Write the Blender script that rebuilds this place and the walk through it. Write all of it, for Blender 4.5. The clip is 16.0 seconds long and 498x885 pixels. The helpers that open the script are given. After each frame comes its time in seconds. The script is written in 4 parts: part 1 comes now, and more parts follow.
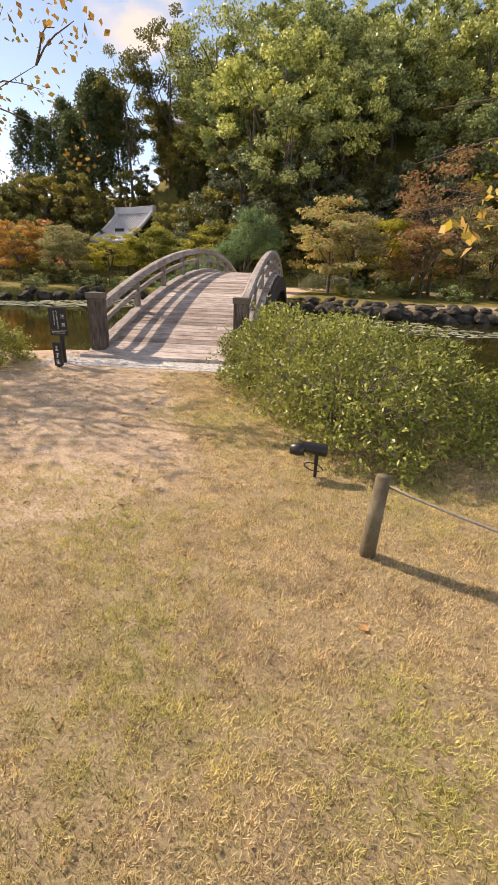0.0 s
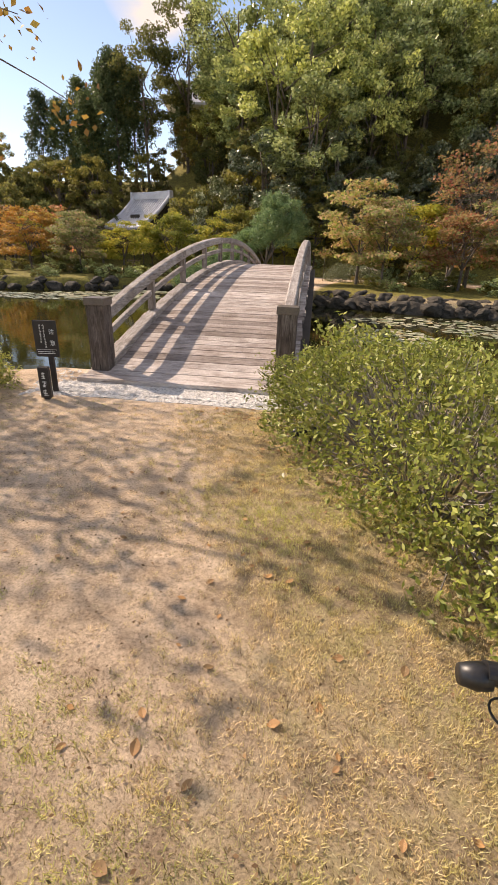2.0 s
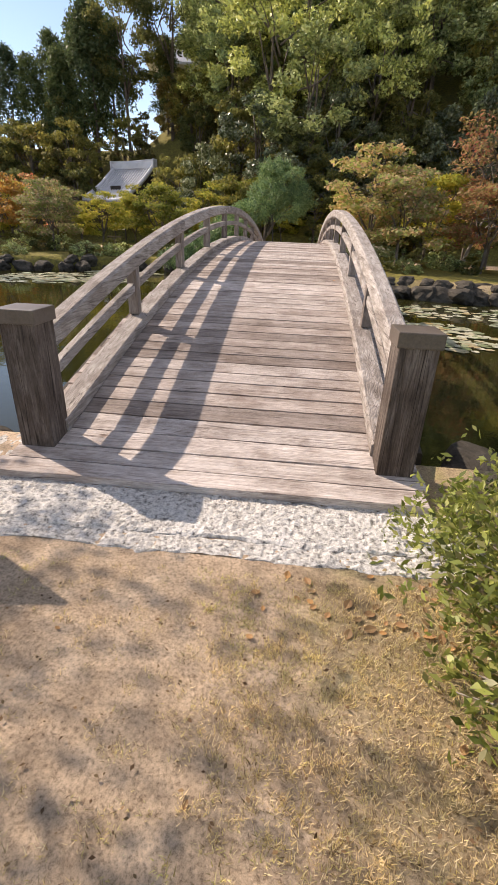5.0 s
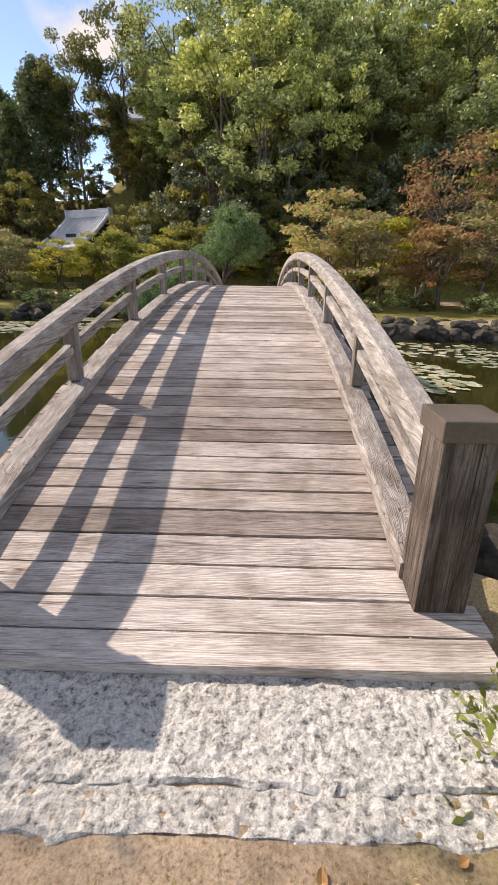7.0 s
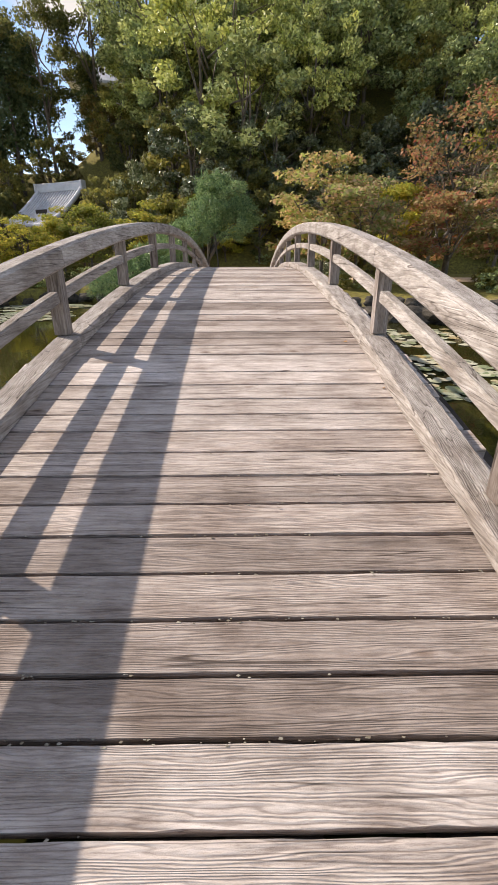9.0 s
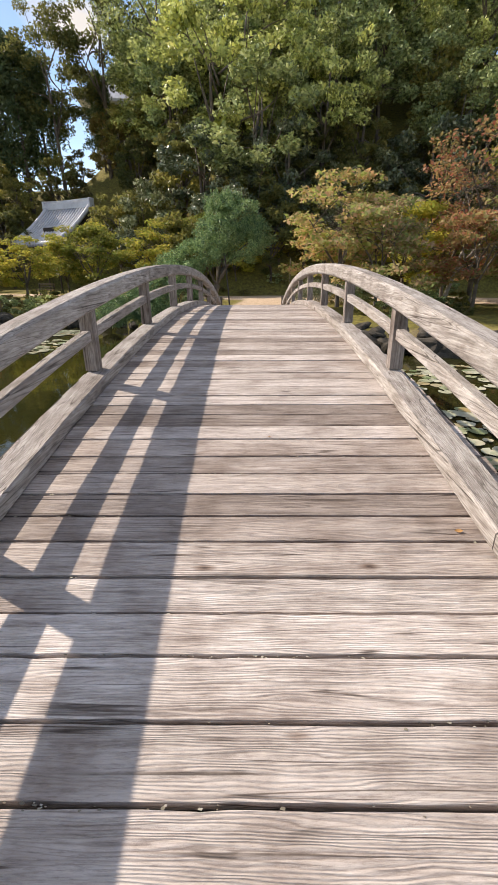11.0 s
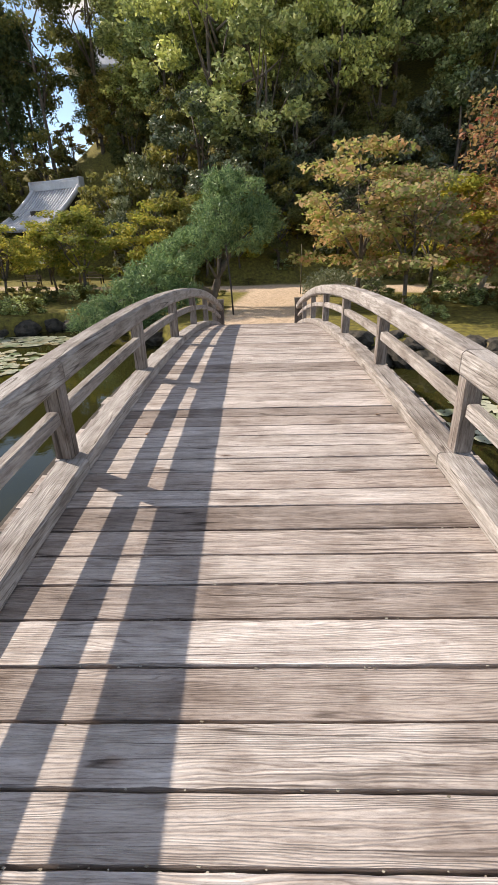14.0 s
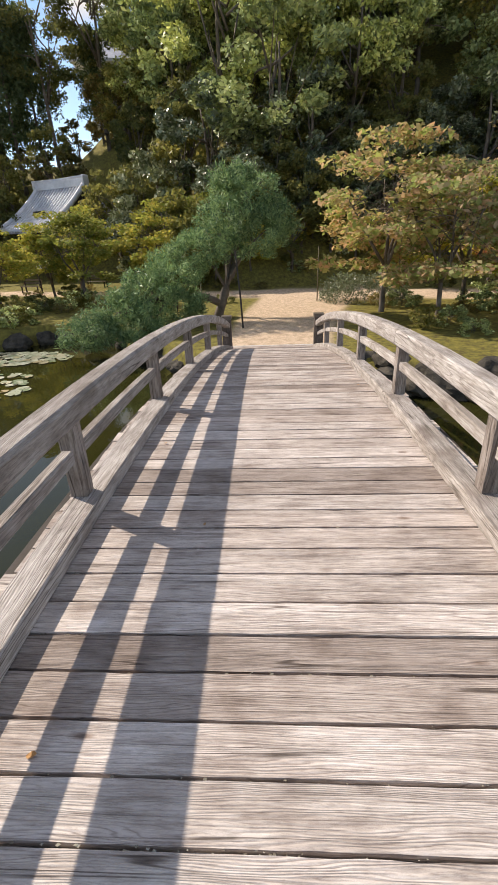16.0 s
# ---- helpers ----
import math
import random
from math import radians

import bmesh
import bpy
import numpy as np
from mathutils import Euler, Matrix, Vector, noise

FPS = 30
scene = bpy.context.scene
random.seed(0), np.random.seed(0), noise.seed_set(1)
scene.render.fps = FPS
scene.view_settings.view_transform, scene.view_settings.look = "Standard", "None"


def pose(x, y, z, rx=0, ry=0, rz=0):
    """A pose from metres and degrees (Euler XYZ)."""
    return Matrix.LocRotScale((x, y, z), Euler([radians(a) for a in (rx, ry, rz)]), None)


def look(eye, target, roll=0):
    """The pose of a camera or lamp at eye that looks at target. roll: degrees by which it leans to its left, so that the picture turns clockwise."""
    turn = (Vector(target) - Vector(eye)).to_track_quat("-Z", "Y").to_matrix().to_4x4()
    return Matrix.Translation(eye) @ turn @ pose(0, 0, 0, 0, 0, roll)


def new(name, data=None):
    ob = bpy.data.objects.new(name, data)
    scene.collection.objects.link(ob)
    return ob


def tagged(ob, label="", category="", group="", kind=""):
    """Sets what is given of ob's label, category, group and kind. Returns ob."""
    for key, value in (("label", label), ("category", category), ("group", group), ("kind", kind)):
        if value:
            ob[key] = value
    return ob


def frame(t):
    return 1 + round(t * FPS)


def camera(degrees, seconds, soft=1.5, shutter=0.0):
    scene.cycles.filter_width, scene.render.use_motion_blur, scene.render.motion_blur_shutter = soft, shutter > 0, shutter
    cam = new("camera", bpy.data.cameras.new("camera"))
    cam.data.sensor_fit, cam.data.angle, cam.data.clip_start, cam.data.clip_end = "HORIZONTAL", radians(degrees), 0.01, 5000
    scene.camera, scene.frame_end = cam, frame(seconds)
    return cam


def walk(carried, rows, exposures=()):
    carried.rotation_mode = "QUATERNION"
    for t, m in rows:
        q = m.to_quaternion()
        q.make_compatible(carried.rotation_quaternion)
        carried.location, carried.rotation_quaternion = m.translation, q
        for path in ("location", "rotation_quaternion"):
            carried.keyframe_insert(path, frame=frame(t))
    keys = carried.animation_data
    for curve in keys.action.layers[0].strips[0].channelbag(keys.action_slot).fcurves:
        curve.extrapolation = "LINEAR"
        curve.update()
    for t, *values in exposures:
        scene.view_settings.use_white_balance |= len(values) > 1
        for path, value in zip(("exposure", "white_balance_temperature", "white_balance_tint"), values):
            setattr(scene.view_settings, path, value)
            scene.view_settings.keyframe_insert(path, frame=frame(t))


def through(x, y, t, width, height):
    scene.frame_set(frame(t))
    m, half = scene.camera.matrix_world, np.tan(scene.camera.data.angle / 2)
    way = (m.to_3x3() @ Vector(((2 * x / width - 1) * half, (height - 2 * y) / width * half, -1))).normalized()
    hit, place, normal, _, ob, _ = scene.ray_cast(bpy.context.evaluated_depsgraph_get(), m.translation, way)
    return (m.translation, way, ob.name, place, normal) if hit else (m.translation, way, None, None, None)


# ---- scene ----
cam = camera(59.0, 16.0, soft=1.0)
PATH = [
    (0, (2.174, -7.650, 1.401), (2.000, -5.796, 0.672), 1.8),
    (0.5, (2.096, -7.256, 1.394), (1.902, -5.407, 0.656), 1.4),
    (1, (1.972, -6.824, 1.407), (1.735, -4.988, 0.650), 0.5),
    (1.5, (1.796, -6.333, 1.460), (1.551, -4.502, 0.694), 1.0),
    (2, (1.551, -5.779, 1.525), (1.320, -3.950, 0.748), 2.0),
    (2.5, (1.272, -5.151, 1.559), (1.041, -3.337, 0.749), 2.4),
    (3, (1.036, -4.595, 1.555), (0.841, -2.792, 0.712), 2.7),
    (3.2, (0.949, -4.394, 1.551), (0.770, -2.602, 0.682), 2.7),
    (5.3, (0.483, -2.580, 1.448), (0.322, -0.778, 0.596), 2.2),
    (5.5, (0.461, -2.423, 1.466), (0.333, -0.629, 0.592), 2.0),
    (6, (0.412, -2.065, 1.511), (0.338, -0.278, 0.616), 1.9),
    (6.5, (0.374, -1.659, 1.522), (0.328, 0.128, 0.625), 0.4),
    (7, (0.368, -1.834, 1.495), (0.339, 0.040, 0.795), 0.9),
    (7.5, (0.310, -1.299, 1.480), (0.309, 0.570, 0.768), 0.5),
    (8, (0.256, -0.723, 1.493), (0.272, 1.134, 0.750), 0.0),
    (8.5, (0.247, -0.075, 1.510), (0.270, 1.770, 0.739), 0.1),
    (9, (0.190, 0.490, 1.561), (0.205, 2.328, 0.774), -0.2),
    (9.5, (0.151, 1.004, 1.699), (0.149, 2.846, 0.920), -0.3),
    (9.7, (0.154, 1.190, 1.742), (0.147, 3.037, 0.974), -0.5),
    (11.8, (0.007, 3.268, 2.231), (-0.030, 5.125, 1.490), -0.5),
    (12, (-0.009, 3.472, 2.282), (-0.048, 5.323, 1.525), -0.8),
    (12.5, (0.007, 4.010, 2.339), (-0.026, 5.846, 1.546), -0.8),
    (13, (-0.012, 4.512, 2.436), (-0.045, 6.338, 1.621), -1.0),
    (13.5, (-0.036, 5.039, 2.518), (-0.079, 6.860, 1.692), -1.5),
    (14, (0.004, 5.605, 2.608), (-0.053, 7.425, 1.780), -1.7),
    (14.5, (-0.012, 6.131, 2.670), (-0.091, 7.950, 1.842), -1.9),
    (15, (-0.013, 6.673, 2.738), (-0.109, 8.490, 1.907), -2.1),
    (15.5, (0.011, 7.242, 2.822), (-0.096, 9.057, 1.989), -2.2),
    (16, (-0.041, 7.824, 2.853), (-0.148, 9.637, 2.015), -2.2),
]
EXPOSURES = [(0.0, 0.54, 8600, 21), (3.2, 0.56, 8200, 20), (5.5, 0.52, 7700, 18), (9.0, 0.5, 7500, 15), (16.0, 0.46, 7400, 13)]
walk(cam, [(t, look(eye, target, roll)) for t, eye, target, roll in PATH], EXPOSURES)

# ---- light ----
SUN_TO = Vector((-1.133, 0.61, 1.0)).normalized()
sun_data = bpy.data.lights.new("sun", "SUN")
sun_data.energy, sun_data.angle, sun_data.color = 4.3, radians(0.6), (1.0, 0.955, 0.88)
sun = new("sun", sun_data)
sun.matrix_world = look(SUN_TO * 60, (0, 0, 0))

world = bpy.data.worlds.new("sky")
scene.world = world
world.use_nodes = True
wn, wl = world.node_tree.nodes, world.node_tree.links
wn.clear()
CLOUD = (-0.285, 0.872, 0.398)
w_out, w_bg, w_sky = wn.new("ShaderNodeOutputWorld"), wn.new("ShaderNodeBackground"), wn.new("ShaderNodeTexSky")
w_sky.sky_type, w_sky.sun_disc = "NISHITA", False
w_sky.dust_density, w_sky.ozone_density, w_sky.air_density = 0.0, 2.0, 0.9
w_sky.sun_elevation, w_sky.sun_rotation = radians(37.9), math.atan2(SUN_TO.x, SUN_TO.y)
w_bg.inputs["Strength"].default_value = 0.15
w_tc, w_map, w_noise, w_ramp, w_mix = (wn.new(n) for n in ("ShaderNodeTexCoord", "ShaderNodeMapping", "ShaderNodeTexNoise", "ShaderNodeValToRGB", "ShaderNodeMix"))
w_map.inputs["Scale"].default_value = (2.2, 2.2, 5.0)
w_map.inputs["Location"].default_value = (0.35, 0.1, 0.25)
w_noise.inputs["Scale"].default_value, w_noise.inputs["Detail"].default_value = 1.6, 7
w_ramp.color_ramp.elements[0].position, w_ramp.color_ramp.elements[1].position = 0.42, 0.66
w_mix.data_type = "RGBA"
w_mix.inputs["B"].default_value = (4.2, 4.3, 4.5, 1)
wl.new(w_tc.outputs["Generated"], w_map.inputs["Vector"])
wl.new(w_map.outputs[0], w_noise.inputs["Vector"])
wl.new(w_noise.outputs["Fac"], w_ramp.inputs["Fac"])
w_dot, w_near, w_all = wn.new("ShaderNodeVectorMath"), wn.new("ShaderNodeMapRange"), wn.new("ShaderNodeMath")
w_dot.operation, w_all.operation = "DOT_PRODUCT", "MULTIPLY"
w_dot.inputs[1].default_value = CLOUD
w_near.inputs["From Min"].default_value, w_near.inputs["From Max"].default_value = 0.9962, 0.9996
w_near.inputs["To Max"].default_value = 2.6
wl.new(w_tc.outputs["Generated"], w_dot.inputs[0])
wl.new(w_dot.outputs["Value"], w_near.inputs["Value"])
# unseen clouds added high above the view, to whiten the blue fill light
w_sep, w_high, w_cover = wn.new("ShaderNodeSeparateXYZ"), wn.new("ShaderNodeMapRange"), wn.new("ShaderNodeMath")
w_cover.operation = "MAXIMUM"
w_high.inputs["From Min"].default_value, w_high.inputs["From Max"].default_value = 0.46, 0.72
wl.new(w_tc.outputs["Generated"], w_sep.inputs[0])
wl.new(w_sep.outputs["Z"], w_high.inputs["Value"])
wl.new(w_near.outputs[0], w_cover.inputs[0])
wl.new(w_high.outputs[0], w_cover.inputs[1])
wl.new(w_cover.outputs[0], w_all.inputs[0])
wl.new(w_ramp.outputs["Color"], w_all.inputs[1])
wl.new(w_all.outputs[0], w_mix.inputs["Factor"])
wl.new(w_sky.outputs[0], w_mix.inputs["A"])
wl.new(w_mix.outputs["Result"], w_bg.inputs["Color"])
wl.new(w_bg.outputs[0], w_out.inputs["Surface"])


# ---- materials ----
class Net:
    """A small helper round a node material."""

    def __init__(self, name):
        self.mat = bpy.data.materials.new(name)
        self.mat.use_nodes = True
        self.n, self.l = self.mat.node_tree.nodes, self.mat.node_tree.links
        self.bsdf = self.n["Principled BSDF"]

    def node(self, kind, **inputs):
        made = self.n.new(kind)
        for key, value in inputs.items():
            made.inputs[key.replace("_", " ")].default_value = value
        return made

    def link(self, a, b):
        self.l.new(a, b)

    def coords(self, scale=(1, 1, 1), shift=False):
        tc, mp = self.node("ShaderNodeTexCoord"), self.node("ShaderNodeMapping")
        mp.inputs["Scale"].default_value = scale
        self.link(tc.outputs["Object"], mp.inputs["Vector"])
        if shift:
            info, mul = self.node("ShaderNodeObjectInfo"), self.node("ShaderNodeMath")
            mul.operation = "MULTIPLY"
            mul.inputs[1].default_value = 37.0
            self.link(info.outputs["Random"], mul.inputs[0])
            comb = self.node("ShaderNodeCombineXYZ")
            for axis in "XYZ":
                self.link(mul.outputs[0], comb.inputs[axis])
            self.link(comb.outputs[0], mp.inputs["Location"])
        return mp.outputs[0]

    def noise(self, vec, scale, detail=5, rough=0.6, warp=0.0):
        made = self.node("ShaderNodeTexNoise", Scale=scale, Detail=detail, Roughness=rough, Distortion=warp)
        self.link(vec, made.inputs["Vector"])
        return made.outputs["Fac"]

    def ramp(self, fac, stops):
        made = self.node("ShaderNodeValToRGB")
        els = made.color_ramp.elements
        while len(els) < len(stops):
            els.new(0.5)
        for el, (pos, col) in zip(els, stops):
            el.position, el.color = pos, (*col, 1) if len(col) == 3 else col
        self.link(fac, made.inputs["Fac"])
        return made.outputs["Color"]

    def mix(self, a, b, fac, mode="MIX"):
        made = self.node("ShaderNodeMix")
        made.data_type, made.blend_type = "RGBA", mode
        for value, key in ((a, "A"), (b, "B")):
            if isinstance(value, tuple):
                made.inputs[key].default_value = (*value, 1)
            else:
                self.link(value, made.inputs[key])
        if isinstance(fac, (int, float)):
            made.inputs["Factor"].default_value = fac
        else:
            self.link(fac, made.inputs["Factor"])
        return made.outputs["Result"]

    def bump(self, height, strength, distance):
        made = self.node("ShaderNodeBump", Strength=strength, Distance=distance)
        self.link(height, made.inputs["Height"])
        self.link(made.outputs[0], self.bsdf.inputs["Normal"])

    def done(self, colour, rough=0.8, spec=0.3):
        if isinstance(colour, tuple):
            self.bsdf.inputs["Base Color"].default_value = (*colour, 1)
        else:
            self.link(colour, self.bsdf.inputs["Base Color"])
        if isinstance(rough, (int, float)):
            self.bsdf.inputs["Roughness"].default_value = rough
        else:
            self.link(rough, self.bsdf.inputs["Roughness"])
        self.bsdf.inputs["Specular IOR Level"].default_value = spec
        return self.mat


def weathered_wood(name, dark, mid, light, along=(1.0, 1.0, 1.0), knots=True, spread=0.5, axis="Y", pitch=260.0, swirl=62.0):
    """Grey sun-bleached timber: wavy raised grain with dark checks between. along brings the local axes to metres and draws the grain out."""
    m = Net(name)
    vec = m.coords(along, shift=True)
    sep = m.node("ShaderNodeSeparateXYZ")
    m.link(vec, sep.inputs[0])
    drift = m.noise(vec, 9.0, 3, 0.55)
    swell, phase, wave = m.node("ShaderNodeMath"), m.node("ShaderNodeMath"), m.node("ShaderNodeMath")
    swell.operation, phase.operation, wave.operation = "MULTIPLY", "MULTIPLY_ADD", "SINE"
    swell.inputs[1].default_value = swirl
    phase.inputs[1].default_value = pitch
    m.link(drift, swell.inputs[0])
    m.link(sep.outputs[axis], phase.inputs[0])
    m.link(swell.outputs[0], phase.inputs[2])
    m.link(phase.outputs[0], wave.inputs[0])
    half = m.node("ShaderNodeMath")
    half.operation = "MULTIPLY_ADD"
    half.inputs[1].default_value, half.inputs[2].default_value = 0.5, 0.5
    m.link(wave.outputs[0], half.inputs[0])
    fine = m.noise(vec, 120, 6, 0.8)
    streak = m.noise(vec, 26, 6, 0.75)
    fade = m.noise(vec, 7, 3, 0.6)
    broad = m.noise(m.coords((0.9, along[1], along[2]) if axis == "Y" else (along[0], 0.9, along[2]) if along[1] < 0.5 else (along[0], along[1], 0.9), shift=True), 3.0, 4)
    grain = m.ramp(streak, [(0.3, dark), (0.48, mid), (0.66, light)])
    lines = m.ramp(half.outputs[0], [(0.0, (0.3, 0.26, 0.24)), (0.14, (0.85, 0.83, 0.82)), (0.45, (1.03, 1.03, 1.03))])
    colour = m.mix(grain, m.mix((1.0, 1.0, 1.0), lines, m.ramp(fade, [(0.4, (0.05, 0.05, 0.05)), (0.62, (0.8, 0.8, 0.8))])), 0.75, "MULTIPLY")
    colour = m.mix(colour, m.ramp(fine, [(0.34, (0.4, 0.36, 0.34)), (0.5, (1.0, 1.0, 1.0)), (0.7, (1.12, 1.12, 1.12))]), 0.6, "MULTIPLY")
    patch = m.ramp(broad, [(0.32, (0.6, 0.55, 0.52)), (0.52, (0.98, 0.97, 0.96)), (0.68, (1.14, 1.14, 1.15))])
    colour = m.mix(colour, patch, 0.85, "MULTIPLY")
    rings = m.node("ShaderNodeMath")
    rings.operation = "PINGPONG"
    rings.inputs[1].default_value = 0.07
    fibre = m.coords(tuple(a * (0.22 if a == min(along) else 1.0) for a in along), shift=True)
    m.link(m.noise(fibre, 13.0, 2, 0.4), rings.inputs[0])
    check = m.ramp(rings.outputs[0], [(0.0, (0.12, 0.1, 0.09)), (0.0045, (0.3, 0.27, 0.25)), (0.009, (1, 1, 1))])
    colour = m.mix(colour, check, m.ramp(m.noise(vec, 11, 3, 0.6), [(0.42, (0.05, 0.05, 0.05)), (0.58, (0.85, 0.85, 0.85))]), "MULTIPLY")
    info = m.node("ShaderNodeObjectInfo")
    tone = m.ramp(info.outputs["Random"], [(0.0, (1 - spread * 0.55, 1 - spread * 0.6, 1 - spread * 0.63)), (0.3, (1 - spread * 0.1, 1 - spread * 0.15, 1 - spread * 0.18)), (0.65, (1.02, 1.02, 1.02)), (1.0, (1 + spread * 0.3, 1 + spread * 0.3, 1 + spread * 0.31))])
    colour = m.mix(colour, tone, 1.0, "MULTIPLY")
    if knots:
        vor = m.node("ShaderNodeTexVoronoi", Scale=1.0)
        m.link(m.coords((1.5, 0.75, 0.01), shift=True), vor.inputs["Vector"])
        spot = m.ramp(vor.outputs["Distance"], [(0.012, (0.12, 0.08, 0.07)), (0.04, (0.5, 0.42, 0.37)), (0.09, (1, 1, 1))])
        colour = m.mix(colour, spot, 0.9, "MULTIPLY")
    m.bump(m.mix(half.outputs[0], fine, 0.5), 0.75, 0.005)
    return m.done(colour, 0.8, 0.25)


def leaf_material(name, tones, gloss=0.5, through=0.28, spec=0.4, blotch=0.45, patch=None):
    """Leaves that vary one by one and let some light through."""
    m = Net(name)
    geo = m.node("ShaderNodeNewGeometry")
    stops = [(i / max(1, len(tones) - 1), c) for i, c in enumerate(tones)]
    colour = m.ramp(geo.outputs["Random Per Island"], stops)
    blot = m.noise(m.coords((1, 1, 1), shift=True), blotch, 4)
    colour = m.mix(colour, m.ramp(blot, [(0.3, (0.7, 0.72, 0.7)), (0.7, (1.2, 1.15, 1.05))]), 1.0, "MULTIPLY")
    info = m.node("ShaderNodeObjectInfo")
    tone = m.ramp(info.outputs["Random"], [(0.0, (0.62, 0.7, 0.72)), (0.5, (1, 1, 1)), (1.0, (1.35, 1.28, 1.05))])
    colour = m.mix(colour, tone, 1.0, "MULTIPLY")
    if patch:
        where = m.ramp(m.noise(m.coords(), 0.8, 4), [(0.46, (0, 0, 0)), (0.62, (1, 1, 1))])
        colour = m.mix(colour, m.mix(colour, patch, 1.0, "MULTIPLY"), where)
    m.done(colour, gloss, spec)
    trans, mixer = m.node("ShaderNodeBsdfTranslucent"), m.node("ShaderNodeMixShader", Fac=through)
    m.link(colour, trans.inputs["Color"])
    m.link(m.bsdf.outputs[0], mixer.inputs[1])
    m.link(trans.outputs[0], mixer.inputs[2])
    m.link(mixer.outputs[0], m.n["Material Output"].inputs["Surface"])
    return m.mat


def plain(name, base, other, scale, rough=0.8, bump=0.3, dist=0.01, spec=0.3, grain=60.0, metal=0.0):
    """Two-scale mottled surface for stone, bark, plaster, soil and metal."""
    m = Net(name)
    vec = m.coords((1, 1, 1), shift=True)
    big, small = m.noise(vec, scale, 5), m.noise(vec, grain, 4, 0.7)
    colour = m.mix(m.ramp(big, [(0.32, base), (0.68, other)]), m.ramp(small, [(0.3, (0.68, 0.68, 0.68)), (0.7, (1.15, 1.15, 1.15))]), 0.8, "MULTIPLY")
    m.bump(m.mix(big, small, 0.5), bump, dist)
    m.bsdf.inputs["Metallic"].default_value = metal
    return m.done(colour, rough, spec)


MAT_DECK = weathered_wood("deck_wood", (0.315, 0.265, 0.24), (0.51, 0.452, 0.42), (0.65, 0.594, 0.562), (0.11, 0.19, 1.0), True, 0.72, "Y", 620.0, 78.0)
MAT_RAIL = weathered_wood("rail_wood", (0.22, 0.195, 0.175), (0.37, 0.333, 0.307), (0.54, 0.5, 0.472), (1.0, 0.09, 1.0), False, 0.3, "X", 560.0, 70.0)
MAT_POST = weathered_wood("post_wood", (0.065, 0.05, 0.042), (0.12, 0.095, 0.08), (0.215, 0.18, 0.158), (0.8, 0.8, 0.1), False, 0.25, "X")
MAT_BALUSTER = weathered_wood("baluster_wood", (0.15, 0.125, 0.11), (0.26, 0.22, 0.195), (0.4, 0.355, 0.33), (0.8, 0.8, 0.1), False, 0.25, "X")
MAT_CAP = plain("cap_metal", (0.1, 0.075, 0.055), (0.15, 0.12, 0.1), 4, 0.45, 0.1, 0.003, 0.5)
MAT_DARKWOOD = plain("dark_timber", (0.035, 0.027, 0.022), (0.07, 0.055, 0.045), 3, 0.75, 0.3)
MAT_BARK = plain("bark", (0.09, 0.07, 0.055), (0.2, 0.165, 0.135), 3, 0.9, 0.7, 0.03)
MAT_PALEBARK = plain("pale_bark", (0.3, 0.26, 0.23), (0.5, 0.46, 0.42), 3, 0.9, 0.4, 0.02)
MAT_ROCK = plain("rock", (0.03, 0.027, 0.022), (0.115, 0.1, 0.082), 1.8, 0.9, 0.9, 0.05, 0.2, grain=18)
MAT_WALL = plain("plaster_wall", (0.55, 0.52, 0.46), (0.66, 0.63, 0.57), 1.2, 0.9, 0.15)
MAT_ROOF = plain("roof_tile", (0.5, 0.5, 0.54), (0.68, 0.68, 0.72), 1.5, 0.35, 0.2, 0.01, 0.5)
MAT_ROOFPAN = plain("roof_pan", (0.24, 0.24, 0.27), (0.36, 0.36, 0.4), 1.5, 0.4, 0.2, 0.01, 0.5)
MAT_BLACK = plain("black_metal", (0.012, 0.012, 0.014), (0.022, 0.022, 0.024), 6, 0.4, 0.05, 0.002, 0.5)
MAT_SIGN = plain("sign_board", (0.02, 0.016, 0.014), (0.04, 0.032, 0.028), 5, 0.5, 0.1, 0.002, 0.4)
MAT_WHITE = plain("white_paint", (0.72, 0.72, 0.7), (0.8, 0.8, 0.78), 8, 0.6, 0.05, 0.002)
MAT_LOG = plain("weathered_log", (0.1, 0.08, 0.05), (0.22, 0.185, 0.125), 6, 0.85, 0.5, 0.01)
MAT_ROPE = plain("rope", (0.28, 0.25, 0.2), (0.4, 0.36, 0.3), 30, 0.9, 0.3, 0.004)
MAT_TWIG = plain("twig", (0.22, 0.19, 0.16), (0.38, 0.34, 0.3), 12, 0.9, 0.2, 0.005)


def granite():
    m = Net("granite")
    vec = m.coords()
    chip, speck, broad = m.noise(vec, 36, 8, 0.72), m.noise(vec, 150, 3, 0.7), m.noise(vec, 1.4, 3)
    colour = m.ramp(chip, [(0.36, (0.17, 0.16, 0.15)), (0.46, (0.62, 0.6, 0.575)), (0.57, (0.9, 0.875, 0.845))])
    colour = m.mix(colour, m.ramp(speck, [(0.35, (0.6, 0.6, 0.6)), (0.6, (1.1, 1.1, 1.1))]), 0.7, "MULTIPLY")
    colour = m.mix(colour, m.ramp(broad, [(0.3, (0.85, 0.82, 0.78)), (0.7, (1.05, 1.05, 1.05))]), 0.8, "MULTIPLY")
    m.bump(chip, 1.0, 0.025)
    return m.done(colour, 0.85, 0.3)


